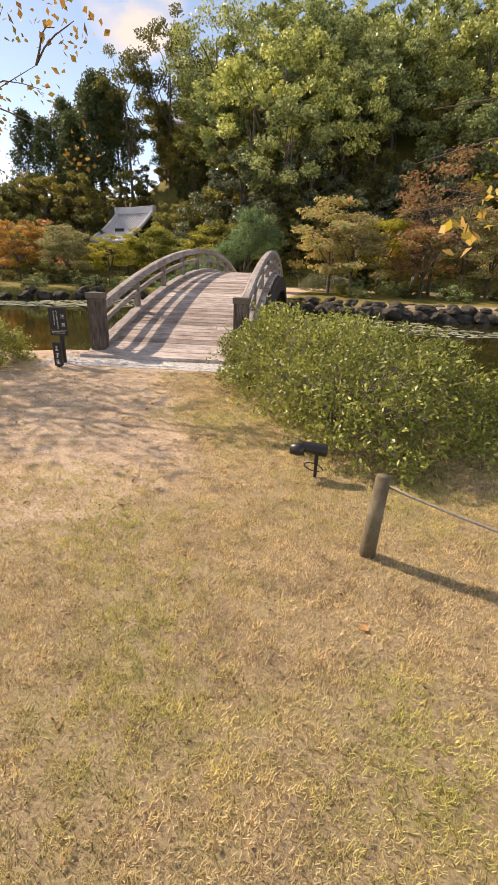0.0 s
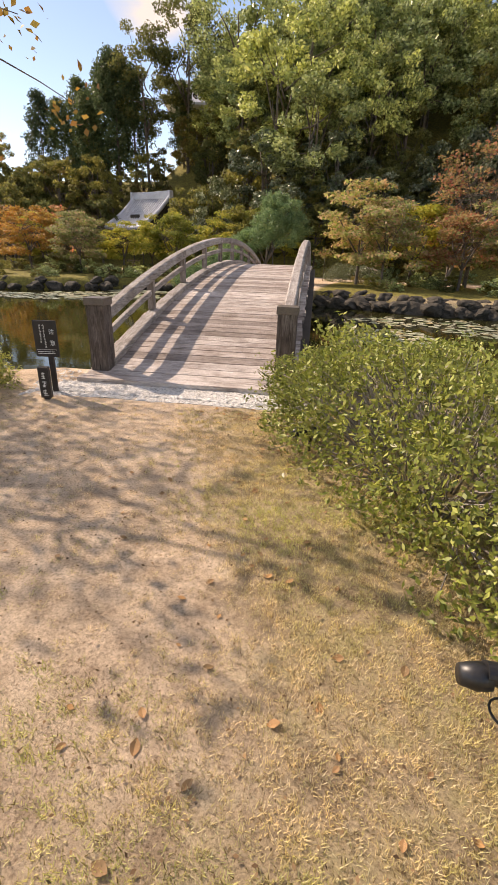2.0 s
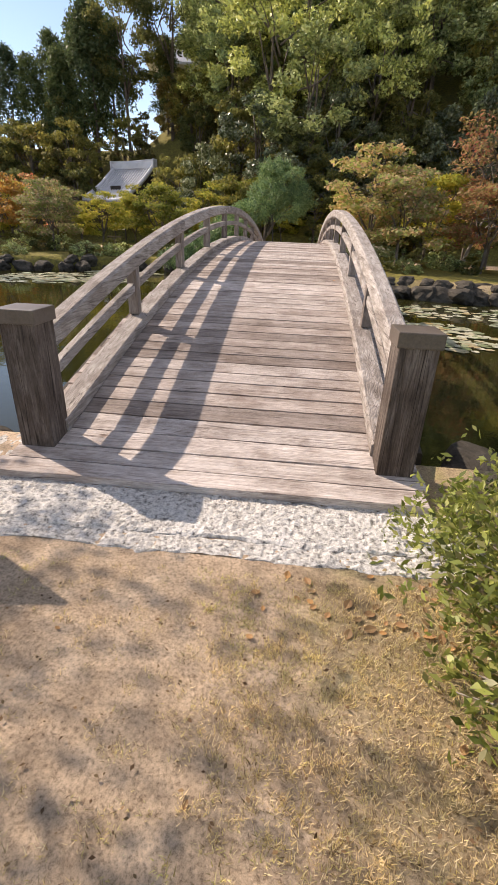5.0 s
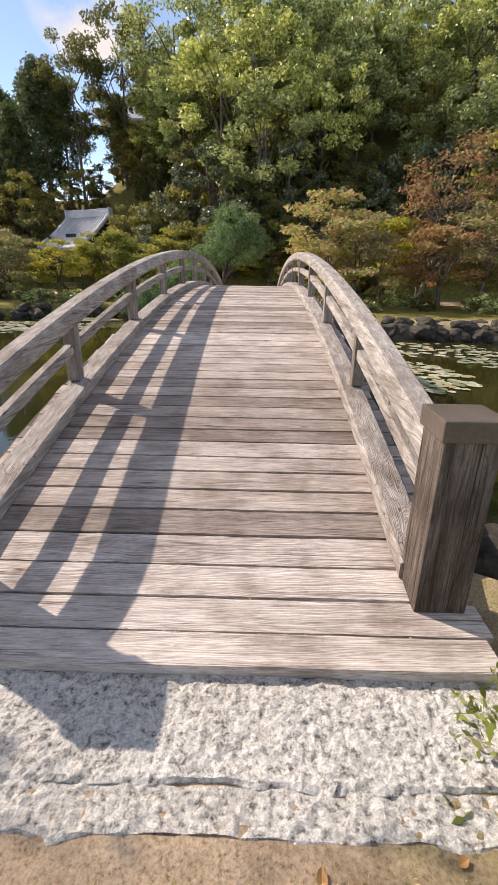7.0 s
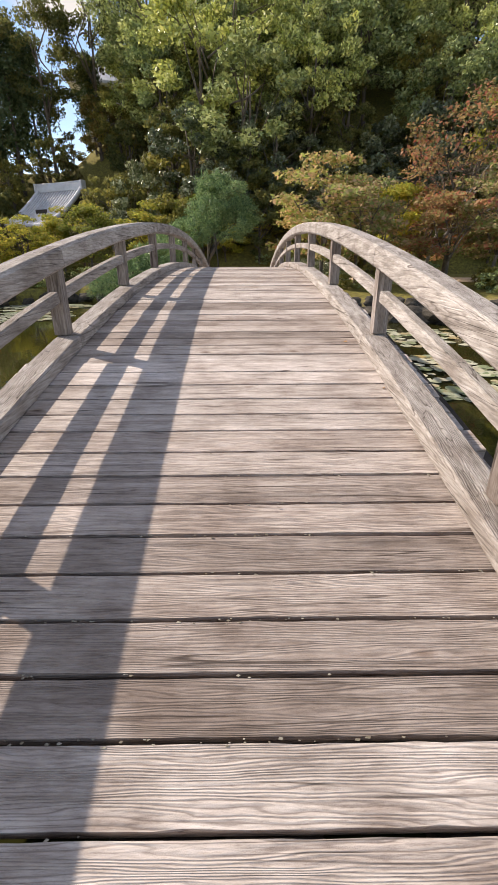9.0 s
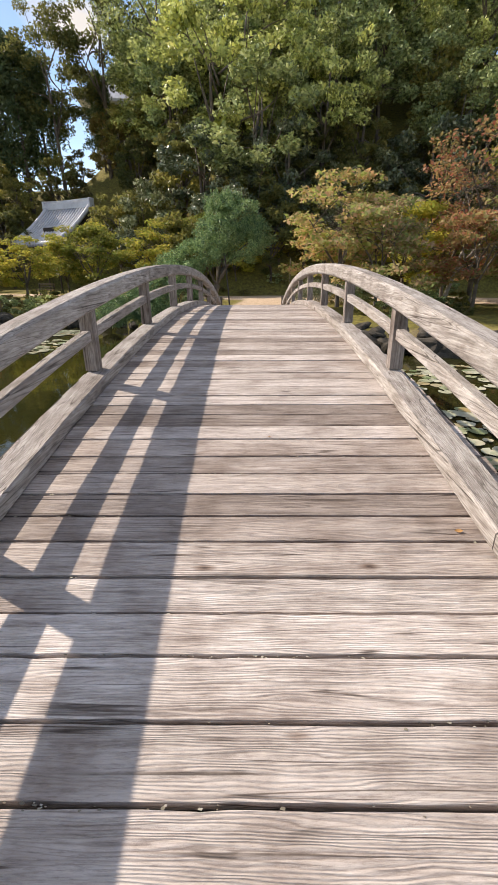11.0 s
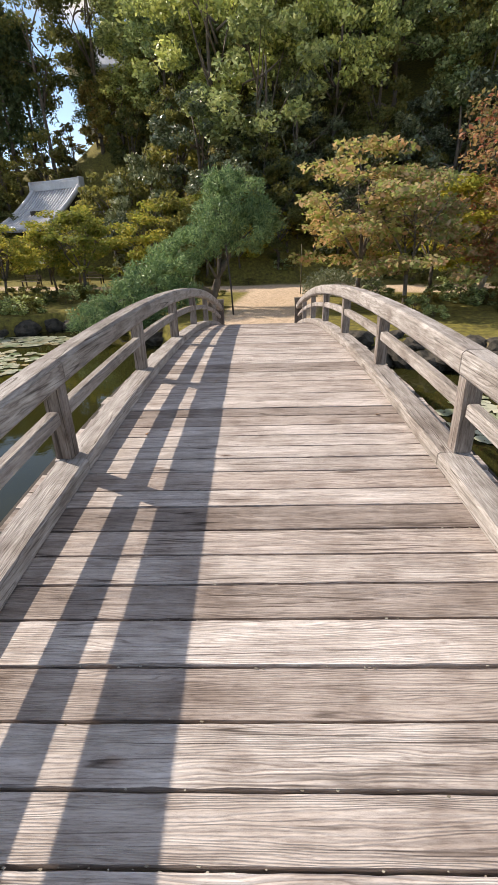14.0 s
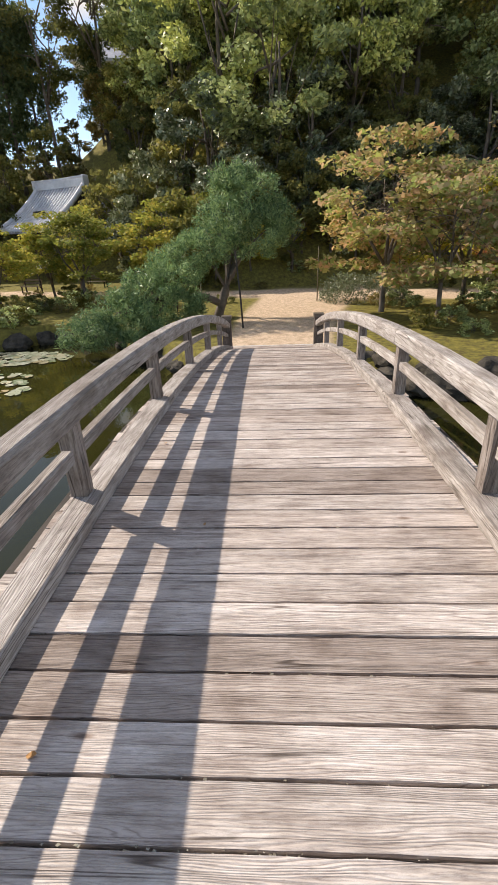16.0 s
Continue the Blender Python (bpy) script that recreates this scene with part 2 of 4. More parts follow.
def ground_material():
    """Dry lawn, worn sandy soil, moss and leaf litter, told apart by broad noise and by the plan."""
    m = Net("ground_soil")
    vec = m.coords()
    sep = m.node("ShaderNodeSeparateXYZ")
    m.link(vec, sep.inputs[0])
    big, mid, fine = m.noise(vec, 0.55, 5, 0.6), m.noise(vec, 5, 6, 0.65), m.noise(vec, 60, 7, 0.85)
    lawn = m.ramp(mid, [(0.25, (0.2, 0.14, 0.085)), (0.5, (0.47, 0.365, 0.235)), (0.75, (0.43, 0.37, 0.18))])
    sand = m.ramp(mid, [(0.3, (0.42, 0.31, 0.22)), (0.55, (0.63, 0.485, 0.355)), (0.75, (0.75, 0.6, 0.46))])
    worn = m.node("ShaderNodeAttribute")
    worn.attribute_name = "worn"
    wooded = m.node("ShaderNodeAttribute")
    wooded.attribute_name = "wooded"
    edge = m.node("ShaderNodeMath")
    edge.operation = "ADD"
    m.link(worn.outputs["Fac"], edge.inputs[0])
    m.link(big, edge.inputs[1])
    mask = m.ramp(edge.outputs[0], [(0.72, (0, 0, 0)), (1.0, (1, 1, 1))])
    colour = m.mix(lawn, sand, mask)
    colour = m.mix(colour, m.ramp(fine, [(0.36, (0.28, 0.23, 0.2)), (0.47, (0.9, 0.88, 0.86)), (0.62, (1.35, 1.35, 1.33))]), 0.85, "MULTIPLY")
    moss = m.ramp(mid, [(0.3, (0.08, 0.06, 0.03)), (0.5, (0.17, 0.15, 0.04)), (0.7, (0.3, 0.25, 0.06))])
    colour = m.mix(colour, moss, wooded.outputs["Fac"])
    m.bump(m.mix(mid, fine, 0.75), 0.9, 0.03)
    return m.done(colour, 0.95, 0.15)


def water_material():
    m = Net("pond_water")
    vec = m.coords()
    murk = m.noise(vec, 0.25, 4)
    m.bump(m.noise(m.coords((1, 1, 1)), 2.2, 4, 0.55), 0.06, 0.05)
    m.bsdf.inputs["IOR"].default_value = 1.33
    return m.done(m.ramp(murk, [(0.3, (0.02, 0.021, 0.006)), (0.7, (0.035, 0.033, 0.009))]), 0.03, 0.5)


MAT_GRANITE, MAT_GROUND, MAT_WATER = granite(), ground_material(), water_material()
LEAF_GREEN = leaf_material("leaf_green", [(0.15, 0.19, 0.08), (0.29, 0.35, 0.14), (0.46, 0.53, 0.22), (0.66, 0.7, 0.38)], 0.42, 0.27, 0.35)
LEAF_DARK = leaf_material("leaf_dark", [(0.08, 0.1, 0.05), (0.13, 0.16, 0.08), (0.22, 0.25, 0.15), (0.42, 0.45, 0.34)], 0.38, 0.2, 0.45)
LEAF_CEDAR = leaf_material("leaf_cedar", [(0.05, 0.085, 0.04), (0.09, 0.13, 0.06), (0.13, 0.165, 0.08)], 0.6, 0.35)
LEAF_OLIVE = leaf_material("leaf_olive", [(0.12, 0.13, 0.045), (0.2, 0.2, 0.065), (0.3, 0.27, 0.095), (0.17, 0.2, 0.07)], 0.55, 0.5, 0.3)
LEAF_BROWN = leaf_material("leaf_brown", [(0.16, 0.12, 0.05), (0.25, 0.18, 0.075), (0.15, 0.16, 0.06), (0.3, 0.24, 0.1), (0.2, 0.2, 0.08)], 0.6, 0.42, 0.25)
LEAF_MAPLE = leaf_material("leaf_maple", [(0.26, 0.33, 0.1), (0.38, 0.4, 0.14), (0.5, 0.38, 0.2), (0.56, 0.34, 0.23), (0.29, 0.35, 0.12), (0.3, 0.36, 0.13), (0.62, 0.43, 0.31), (0.34, 0.38, 0.13)], 0.6, 0.5, 0.25)
LEAF_YELLOW = leaf_material("leaf_yellow_green", [(0.22, 0.27, 0.055), (0.36, 0.37, 0.08), (0.52, 0.43, 0.1), (0.28, 0.33, 0.07)], 0.6, 0.48, 0.25)
LEAF_RED = leaf_material("leaf_red", [(0.5, 0.15, 0.11), (0.62, 0.26, 0.17), (0.3, 0.29, 0.1), (0.66, 0.4, 0.22), (0.46, 0.36, 0.15), (0.56, 0.22, 0.14), (0.34, 0.33, 0.12), (0.64, 0.33, 0.2)], 0.6, 0.45, 0.25)
LEAF_ORANGE = leaf_material("leaf_orange", [(0.5, 0.25, 0.05), (0.6, 0.36, 0.09), (0.48, 0.2, 0.06), (0.42, 0.33, 0.09)], 0.6, 0.45)
LEAF_GOLD = leaf_material("leaf_gold", [(0.8, 0.55, 0.08), (0.85, 0.62, 0.15), (0.75, 0.42, 0.16)], 0.55, 0.5)
LEAF_PINE = leaf_material("leaf_pine", [(0.08, 0.15, 0.075), (0.18, 0.29, 0.13), (0.36, 0.48, 0.22)], 0.5, 0.32)
LEAF_AZALEA = leaf_material("leaf_azalea", [(0.17, 0.19, 0.05), (0.29, 0.32, 0.07), (0.44, 0.47, 0.1), (0.68, 0.66, 0.18), (0.27, 0.22, 0.11)], 0.42, 0.3)
LEAF_FALLEN = leaf_material("leaf_fallen", [(0.4, 0.11, 0.06), (0.56, 0.22, 0.09), (0.34, 0.18, 0.1), (0.56, 0.36, 0.17), (0.6, 0.2, 0.11)], 0.7, 0.2)
LEAF_PAD = leaf_material("leaf_pad", [(0.16, 0.22, 0.1), (0.4, 0.42, 0.3), (0.6, 0.6, 0.5), (0.4, 0.3, 0.14)], 0.35, 0.05, 0.6)
GRIT = leaf_material("grit", [(0.5, 0.43, 0.36), (0.6, 0.53, 0.46), (0.25, 0.2, 0.16), (0.42, 0.35, 0.28)], 0.9, 0.05, 0.1)
LITTER = leaf_material("litter", [(0.09, 0.055, 0.035), (0.2, 0.12, 0.07), (0.3, 0.19, 0.11), (0.14, 0.1, 0.06), (0.4, 0.25, 0.14)], 0.85, 0.1, 0.15)
GRASS = leaf_material("dry_grass", [(0.16, 0.11, 0.06), (0.62, 0.49, 0.31), (0.9, 0.78, 0.57), (0.62, 0.55, 0.26), (0.88, 0.73, 0.47), (0.2, 0.14, 0.08), (0.93, 0.83, 0.66), (0.7, 0.56, 0.36)], 0.8, 0.45, 0.1, 7.0, (0.8, 0.93, 0.58))


# ---- building helpers ----
def mesh_of(bm, material, smooth=False):
    data = bpy.data.meshes.new("mesh")
    bm.to_mesh(data)
    bm.free()
    data.materials.append(material)
    if smooth:
        for p in data.polygons:
            p.use_smooth = True
    return data


def mesh_from(verts, faces, material, smooth=False):
    data = bpy.data.meshes.new("mesh")
    data.from_pydata(verts, [], faces)
    data.materials.append(material)
    if smooth:
        data.shade_smooth()
    return data


def thing(name, at, label, category, group="", kind="", rz=0.0):
    ob = new(name)
    ob.empty_display_size = 0.2
    ob.matrix_world = pose(*at, 0, 0, rz)
    return tagged(ob, label, category, group, kind)


def solo(name, data, label, category, group="", kind="", m=None):
    ob = new(name, data)
    if m is not None:
        ob.matrix_world = m
    return tagged(ob, label, category, group, kind)


def piece(name, data, parent, m=None, label=""):
    ob = new(name, data)
    ob.parent = parent
    if m is not None:
        ob.matrix_basis = m
    if label:
        ob["label"] = label
    return ob


def box_bm(sx, sy, sz, bevel=0.0, at=(0, 0, 0), bm=None, m=None):
    own = bm is None
    bm = bmesh.new() if own else bm
    made = bmesh.ops.create_cube(bm, size=1.0)["verts"]
    for v in made:
        v.co = Vector((v.co.x * sx + at[0], v.co.y * sy + at[1], v.co.z * sz + at[2]))
    if m is not None:
        bmesh.ops.transform(bm, matrix=m, verts=made)
    if bevel:
        edges = list({e for v in made for e in v.link_edges})
        bmesh.ops.bevel(bm, geom=edges, offset=bevel, segments=2, affect="EDGES", profile=0.6)
    return bm


def tube(points, radii, sides=8):
    """Vertices and faces of a tapered tube along points."""
    verts, faces = [], []
    for i, p in enumerate(points):
        p = Vector(p)
        ahead = (Vector(points[min(i + 1, len(points) - 1)]) - Vector(points[max(i - 1, 0)])).normalized()
        side = ahead.cross(Vector((0.3, 0.2, 1)) if abs(ahead.z) < 0.9 else Vector((1, 0, 0))).normalized()
        up = side.cross(ahead)
        for k in range(sides):
            a = 2 * math.pi * k / sides
            verts.append(p + radii[i] * (math.cos(a) * side + math.sin(a) * up))
    for i in range(len(points) - 1):
        for k in range(sides):
            a, b = i * sides + k, i * sides + (k + 1) % sides
            faces.append((a, b, b + sides, a + sides))
    faces.append(tuple(range(sides))[::-1])
    faces.append(tuple((len(points) - 1) * sides + k for k in range(sides)))
    return verts, faces


def tubes(runs, material, sides=7):
    verts, faces = [], []
    for points, radii in runs:
        v, fc = tube(points, radii, sides)
        base = len(verts)
        verts += v
        faces += [tuple(base + i for i in face) for face in fc]
    return mesh_from([tuple(v) for v in verts], faces, material, True)


def leaf_cloud(centres, count, spread, size, rng, slim=0.5, flat=0.0, out_from=None, squash=(1, 1, 1)):
    """Folded kite-shaped leaves scattered round clump centres; arrays of corners and faces."""
    centres = np.asarray(centres, float)
    n = len(centres) * count
    mid = np.repeat(centres, count, 0)
    off = rng.normal(size=(n, 3))
    off /= np.linalg.norm(off, axis=1, keepdims=True) + 1e-9
    off *= (rng.random((n, 1)) ** 0.45) * spread * np.asarray(squash)
    mid = mid + off
    axis = rng.normal(size=(n, 3))
    if out_from is not None:
        axis += 0.7 * (mid - np.asarray(out_from)) / (np.linalg.norm(mid - np.asarray(out_from), axis=1, keepdims=True) + 1e-6)
    axis[:, 2] *= 1 - flat
    axis /= np.linalg.norm(axis, axis=1, keepdims=True) + 1e-9
    nrm = rng.normal(size=(n, 3)) + np.array([0, 0, 0.5 + 2.5 * flat])
    side = np.cross(axis, nrm)
    side /= np.linalg.norm(side, axis=1, keepdims=True) + 1e-9
    up = np.cross(side, axis)
    s = size * (0.6 + 0.8 * rng.random((n, 1)))
    w = s * slim
    v = np.stack([mid - axis * s * 0.5, mid + side * w * 0.5 + up * w * 0.15, mid + axis * s * 0.5, mid - side * w * 0.5 + up * w * 0.15], 1)
    return v.reshape(-1, 3)


def leaves_mesh(blocks, material, corners=4):
    v = np.concatenate(blocks)
    n = len(v) // corners
    data = bpy.data.meshes.new("leaves")
    data.vertices.add(corners * n)
    data.vertices.foreach_set("co", v.astype(np.float32).ravel())
    data.loops.add(corners * n)
    data.loops.foreach_set("vertex_index", np.arange(corners * n, dtype=np.int32))
    data.polygons.add(n)
    data.polygons.foreach_set("loop_start", np.arange(0, corners * n, corners, dtype=np.int32))
    data.update(calc_edges=True)
    data.materials.append(material)
    return data


def smooth01(a, b, x):
    t = min(1.0, max(0.0, (x - a) / (b - a)))
    return t * t * (3 - 2 * t)


# ---- the bridge's arc ----
BAY, HALF, SPAN = 2.035, 1.21, 20.2
MIDDLE = SPAN / 2


def deck_z(y):
    """The arc, easing to level over the last stretch at each end."""
    v = min(y, SPAN - y)
    if v < 0.25:
        return -0.0055 + 0.185 * max(0.0, v + 0.45) ** 2
    u = y - MIDDLE
    return 1.3066 - 0.01202 * u ** 2 - 5.87e-6 * u ** 4


def deck_slope(y):
    return math.degrees(math.atan((deck_z(y + 0.02) - deck_z(y - 0.02)) / 0.04))


# ---- ground and pond ----
WATER = -0.8
NEAR_SHORE = ((-60, -12), (-20, -5), (-10, -2.4), (-5, -0.7), (-3, 0.1), (-1.8, 0.5), (1.8, 0.5), (3.2, 0.1), (4.5, -2.2), (5.5, -4.6), (9, -9), (20, -14), (60, -22))
FAR_SHORE = ((-60, 20), (-26, 20.5), (-17, 21), (-12, 23.5), (-9, 26.3), (-6.5, 25.6), (-4, 22.6), (-1.9, 19.8), (1.9, 19.6), (3.2, 18.9), (5, 18.2), (8, 17), (12, 16.2), (25, 15.5), (60, 14))


def along(line, x):
    return float(np.interp(x, [p[0] for p in line], [p[1] for p in line]))


def hill(x, y):
    rise = max(0.0, y - 37.5 - 13.5 * smooth01(-2, -11, x) - 1.5 * math.sin(x * 0.13))
    tall = 0.3 + 0.7 * smooth01(-24, -7, x)
    top = 46 * tall
    return top * (1 - math.exp(-rise * (1.35 - 0.3 * smooth01(-16, -4, x)) / top)) if rise > 0 else 0.0


def ground_z(x, y):
    a, b = along(NEAR_SHORE, x), along(FAR_SHORE, x)
    base = -0.08 + 0.02 * noise.noise((x * 0.5, y * 0.5, 0)) * smooth01(-0.6, -2.2, y if y < 10 else -9) 
    if y > b:
        base += 0.12 * smooth01(b + 1, b + 6, y) + 0.1 * noise.noise((x * 0.25, y * 0.25, 3)) * smooth01(b + 0.5, b + 4, y) * smooth01(1.5, 6, abs(x)) + hill(x, y)
    inside = min(y - a, b - y)
    drop = smooth01(-0.15, 0.75, inside)
    return base * (1 - drop) + -1.9 * drop if inside > -0.15 else base


def worn_at(x, y):
    """How bare the soil is: the trodden way to the bridge and the sandy garden path beyond it."""
    near = smooth01(1.5, -0.3, x + 0.25 * (y + 1)) * smooth01(-8.5, -3.0, y) if y < 6 else 0.0
    far = 0.0
    if y > 19:
        lane = abs(x - 0.1 - 0.045 * max(0.0, y - 20) ** 1.5) - 1.45 - 0.08 * (y - 20)
        far = smooth01(0.35, -0.2, lane) * smooth01(37, 35, y)
        cross = abs(y - (33.0 - 0.27 * (x - 3))) - (1.1 + 1.1 * smooth01(-6, 2, x))
        far = max(far, smooth01(0.4, -0.2, cross) * smooth01(-26, -20, x))
    return near * 0.75, far


def build_ground():
    xs = np.concatenate([np.linspace(-400, -60, 8), np.linspace(-55, -14, 34), np.linspace(-13, 13, 105), np.linspace(14, 55, 34), np.linspace(60, 400, 8)])
    ys = np.concatenate([np.linspace(-400, -30, 8), np.linspace(-25, -9.5, 18), np.linspace(-9, 3, 49), np.linspace(3.5, 15, 24), np.linspace(15.3, 29, 46), np.linspace(29.5, 90, 62), np.linspace(110, 600, 8)])
    verts = [(x, y, ground_z(x, y)) for y in ys for x in xs]
    w = len(xs)
    faces = [(j * w + i, j * w + i + 1, (j + 1) * w + i + 1, (j + 1) * w + i) for j in range(len(ys) - 1) for i in range(w - 1)]
    data = mesh_from([tuple(map(float, v)) for v in verts], faces, MAT_GROUND, True)
    worn, wooded = data.attributes.new("worn", "FLOAT", "POINT"), data.attributes.new("wooded", "FLOAT", "POINT")
    for k, (x, y, z) in enumerate(verts):
        near, far = worn_at(x, y)
        worn.data[k].value = max(near, far)
        wooded.data[k].value = (1 - far) * smooth01(17, 19, y)
    solo("ground", data, "dry yellow lawn with worn sandy soil beside the pond", "ground", kind="structure")


build_ground()
bm = bmesh.new()
bmesh.ops.create_grid(bm, x_segments=2, y_segments=2, size=1)
bmesh.ops.scale(bm, vec=(58, 24, 1), verts=bm.verts)
solo("water", mesh_of(bm, MAT_WATER), "still murky green pond water", "water", kind="structure", m=pose(0, 6, WATER))


# ---- trees ----
def limb(rng, start, end, r0, r1, sag=0.2, steps=6):
    a, b = Vector(start), Vector(end)
    pts, rad = [], []
    bow, wig = Vector(rng.normal(size=3)) * sag * 0.5, Vector(rng.normal(size=3)) * sag * 0.25
    for i in range(steps + 1):
        t = i / steps
        p = a.lerp(b, t)
        p += bow * math.sin(math.pi * t) + wig * math.sin(2 * math.pi * t)
        p.z += sag * math.sin(math.pi * t)
        pts.append(p)
        rad.append(r0 + (r1 - r0) * t)
    return pts, rad


def broadleaf(seed, height, radius, leaf, material, clumps=42, per=110, trunk=0.16, clear=0.35, spread=0.75, bark=None, squash=(1, 1, 0.7)):
    """Trunk mesh and crown mesh of a broad crown in uneven clumps."""
    rng = np.random.default_rng(seed)
    runs = [limb(rng, (0, 0, -0.6), (rng.normal() * 0.25, rng.normal() * 0.25, height * 0.8), trunk, trunk * 0.25, 0.2, 8)]
    centres = []
    crown_mid, crown_h = height * (1 + clear) / 2, height * (1 - clear) / 2
    for i in range(clumps):
        d = rng.normal(size=3)
        d /= np.linalg.norm(d)
        lump = 0.72 + 0.33 * rng.random()
        c = np.array([d[0] * radius * lump, d[1] * radius * lump, crown_mid + d[2] * crown_h * lump])
        centres.append(c)
        if i < 9:
            z0 = height * (clear * 0.7 + 0.45 * rng.random())
            runs.append(limb(rng, (0, 0, z0), tuple(c * (0.85, 0.85, 1)), trunk * 0.4, trunk * 0.08, 0.25, 5))
    v = leaf_cloud(centres, per, spread * radius * 0.34, leaf, rng, 0.55, 0.1, (0, 0, crown_mid - crown_h * 0.5), squash)
    return tubes(runs, bark or MAT_BARK, 6), leaves_mesh([v], material)


def cedar(seed, height, radius, leaf, material):
    rng = np.random.default_rng(seed)
    runs = [limb(rng, (0, 0, -0.6), (0, 0, height), 0.2, 0.03, 0.05, 8)]
    centres = []
    for i in range(150):
        t = 0.3 + 0.7 * rng.random() ** 0.9
        r = radius * (1.02 - t) ** 0.45 * (0.35 + 0.65 * rng.random())
        a = rng.random() * 2 * math.pi
        centres.append((r * math.cos(a), r * math.sin(a), t * height - 0.25 * r))
        if i < 14:
            runs.append(limb(rng, (0, 0, t * height), centres[-1], 0.045, 0.015, 0.05, 3))
    v = leaf_cloud(centres, 55, 0.7, leaf, rng, 0.4, 0.0, None, (1, 1, 1.2))
    return tubes(runs, MAT_BARK, 6), leaves_mesh([v], material)


def maple(seed, height, radius, leaf, material, layers=44, per=122, trunk=0.1):
    """A spreading garden maple in flat layered sprays."""
    rng = np.random.default_rng(seed)
    runs, centres = [], []
    lean = rng.normal(size=2) * 0.25
    fork = height * 0.28
    runs.append(limb(rng, (0, 0, -0.3), (lean[0] * 0.5, lean[1] * 0.5, fork), trunk, trunk * 0.75, 0.05, 4))
    mains = []
    for k in range(5):
        a = 2 * math.pi * k / 5 + rng.random()
        tip = (math.cos(a) * radius * 0.55, math.sin(a) * radius * 0.55, height * (0.62 + 0.25 * rng.random()))
        runs.append(limb(rng, (lean[0] * 0.5, lean[1] * 0.5, fork), tip, trunk * 0.55, trunk * 0.15, 0.25, 6))
        mains.append(runs[-1][0])
    for k in range(layers):
        a, t = rng.random() * 2 * math.pi, rng.random()
        z = height * (0.27 + 0.71 * t)
        r = radius * math.sqrt(max(0.05, 1 - ((t - 0.25) / 0.8) ** 2)) * (0.45 + 0.55 * rng.random())
        c = (math.cos(a) * r, math.sin(a) * r, z)
        centres.append(c)
        path = mains[k % 5]
        runs.append(limb(rng, tuple(path[3 + k % 3]), c, trunk * 0.16, trunk * 0.04, 0.12, 4))
    v = leaf_cloud(centres, per, radius * 0.29, leaf, rng, 0.6, 0.45, None, (1, 1, 0.34))
    return tubes(runs, MAT_BARK, 6), leaves_mesh([v], material)


def plant(name, meshes, at, label, category, group="", rz=0.0, scale=1.0, sx=1.0):
    """A tree as one thing with a trunk and a crown."""
    ob = thing(name, at, label, category, group, rz=rz)
    ob.scale = (scale * sx, scale * sx, scale)
    piece("trunk", meshes[0], ob)
    piece("crown", meshes[1], ob)
    return ob


rng = np.random.default_rng(11)
GREENS = [broadleaf(20 + i, 9.5, 3.5, 0.26, LEAF_GREEN, 46, 135, spread=0.6) for i in range(4)]
GREENS_FAR = [broadleaf(24 + i, 9.5, 3.5, 0.42, LEAF_GREEN, 40, 56, spread=0.6) for i in range(3)]
DARKS = [broadleaf(30 + i, 6.5, 2.6, 0.25, LEAF_DARK, 36, 105, clear=0.15, spread=0.62) for i in range(3)]
OLIVES = [broadleaf(40 + i, 7.5, 2.3, 0.28, LEAF_OLIVE, 34, 82, clear=0.2) for i in range(2)]
BROWNS = [broadleaf(44 + i, 5.0, 1.9, 0.28, LEAF_BROWN, 26, 62, clear=0.1) for i in range(2)]
CEDARS = [cedar(50 + i, 14.0, 3.6, 0.36, LEAF_CEDAR) for i in range(2)]

# the wooded hillside, from its foot to its crest
for row, y in enumerate(np.arange(43, 73, 4.0)):
    for col, x in enumerate(np.arange(-8 - 0.1 * (y - 40), 40 + 0.25 * (y - 40), 4.3)):
        px, py = x + rng.normal() * 1.2 + (row % 2) * 2.1, y + rng.normal() * 1.0
        low = y < 46
        kinds = DARKS if low and rng.random() < 0.7 else (GREENS if y < 60 else GREENS_FAR) if rng.random() < 0.85 else OLIVES
        label = "dark glossy evergreen tree at the foot of the hill" if kinds is DARKS else "tall green broadleaf tree on the wooded hillside"
        plant("tree", kinds[int(rng.integers(len(kinds)))], (px, py, ground_z(px, py) - 0.2), label, "tree", "hillside trees", rng.random() * 360, 0.9 + 0.5 * rng.random(), 0.95 + 0.3 * rng.random())
# thinner, browner trees and shrubs on the lower shoulder
for k in range(95):
    px = -46 + 40 * rng.random()
    py = 44 + 20 * rng.random()
    if -27 < px < -9 and py < 53:
        continue
    kinds = BROWNS if rng.random() < 0.55 else OLIVES
    plant("tree", kinds[int(rng.integers(2))], (px, py, ground_z(px, py) - 0.2), "thin brownish-green tree on the lower slope", "tree", "slope thicket", rng.random() * 360, 0.75 + 0.5 * rng.random())
for px, py, s in ((-25.6, 60, 1.2), (-27.6, 61, 1.1), (-24.2, 62.5, 1.05), (-29.6, 60, 0.92), (-31.5, 62, 1.0), (-34.5, 62, 0.85), (-38, 63, 0.9), (-17.5, 63, 0.7)):
    plant("conifer", CEDARS[int(rng.integers(2))], (px, py, ground_z(px, py) - 0.3), "tall dark conifer against the sky", "tree", "ridge conifers", rng.random() * 360, s)
TALL = broadleaf(61, 16.0, 3.4, 0.26, LEAF_OLIVE, 60, 130, 0.2, 0.4, 0.7)
plant("tree", TALL, (-21.6, 60, ground_z(-21.6, 60) - 0.3), "tall slender tree with thinning olive leaves", "tree", "ridge trees", 0, 1.16)
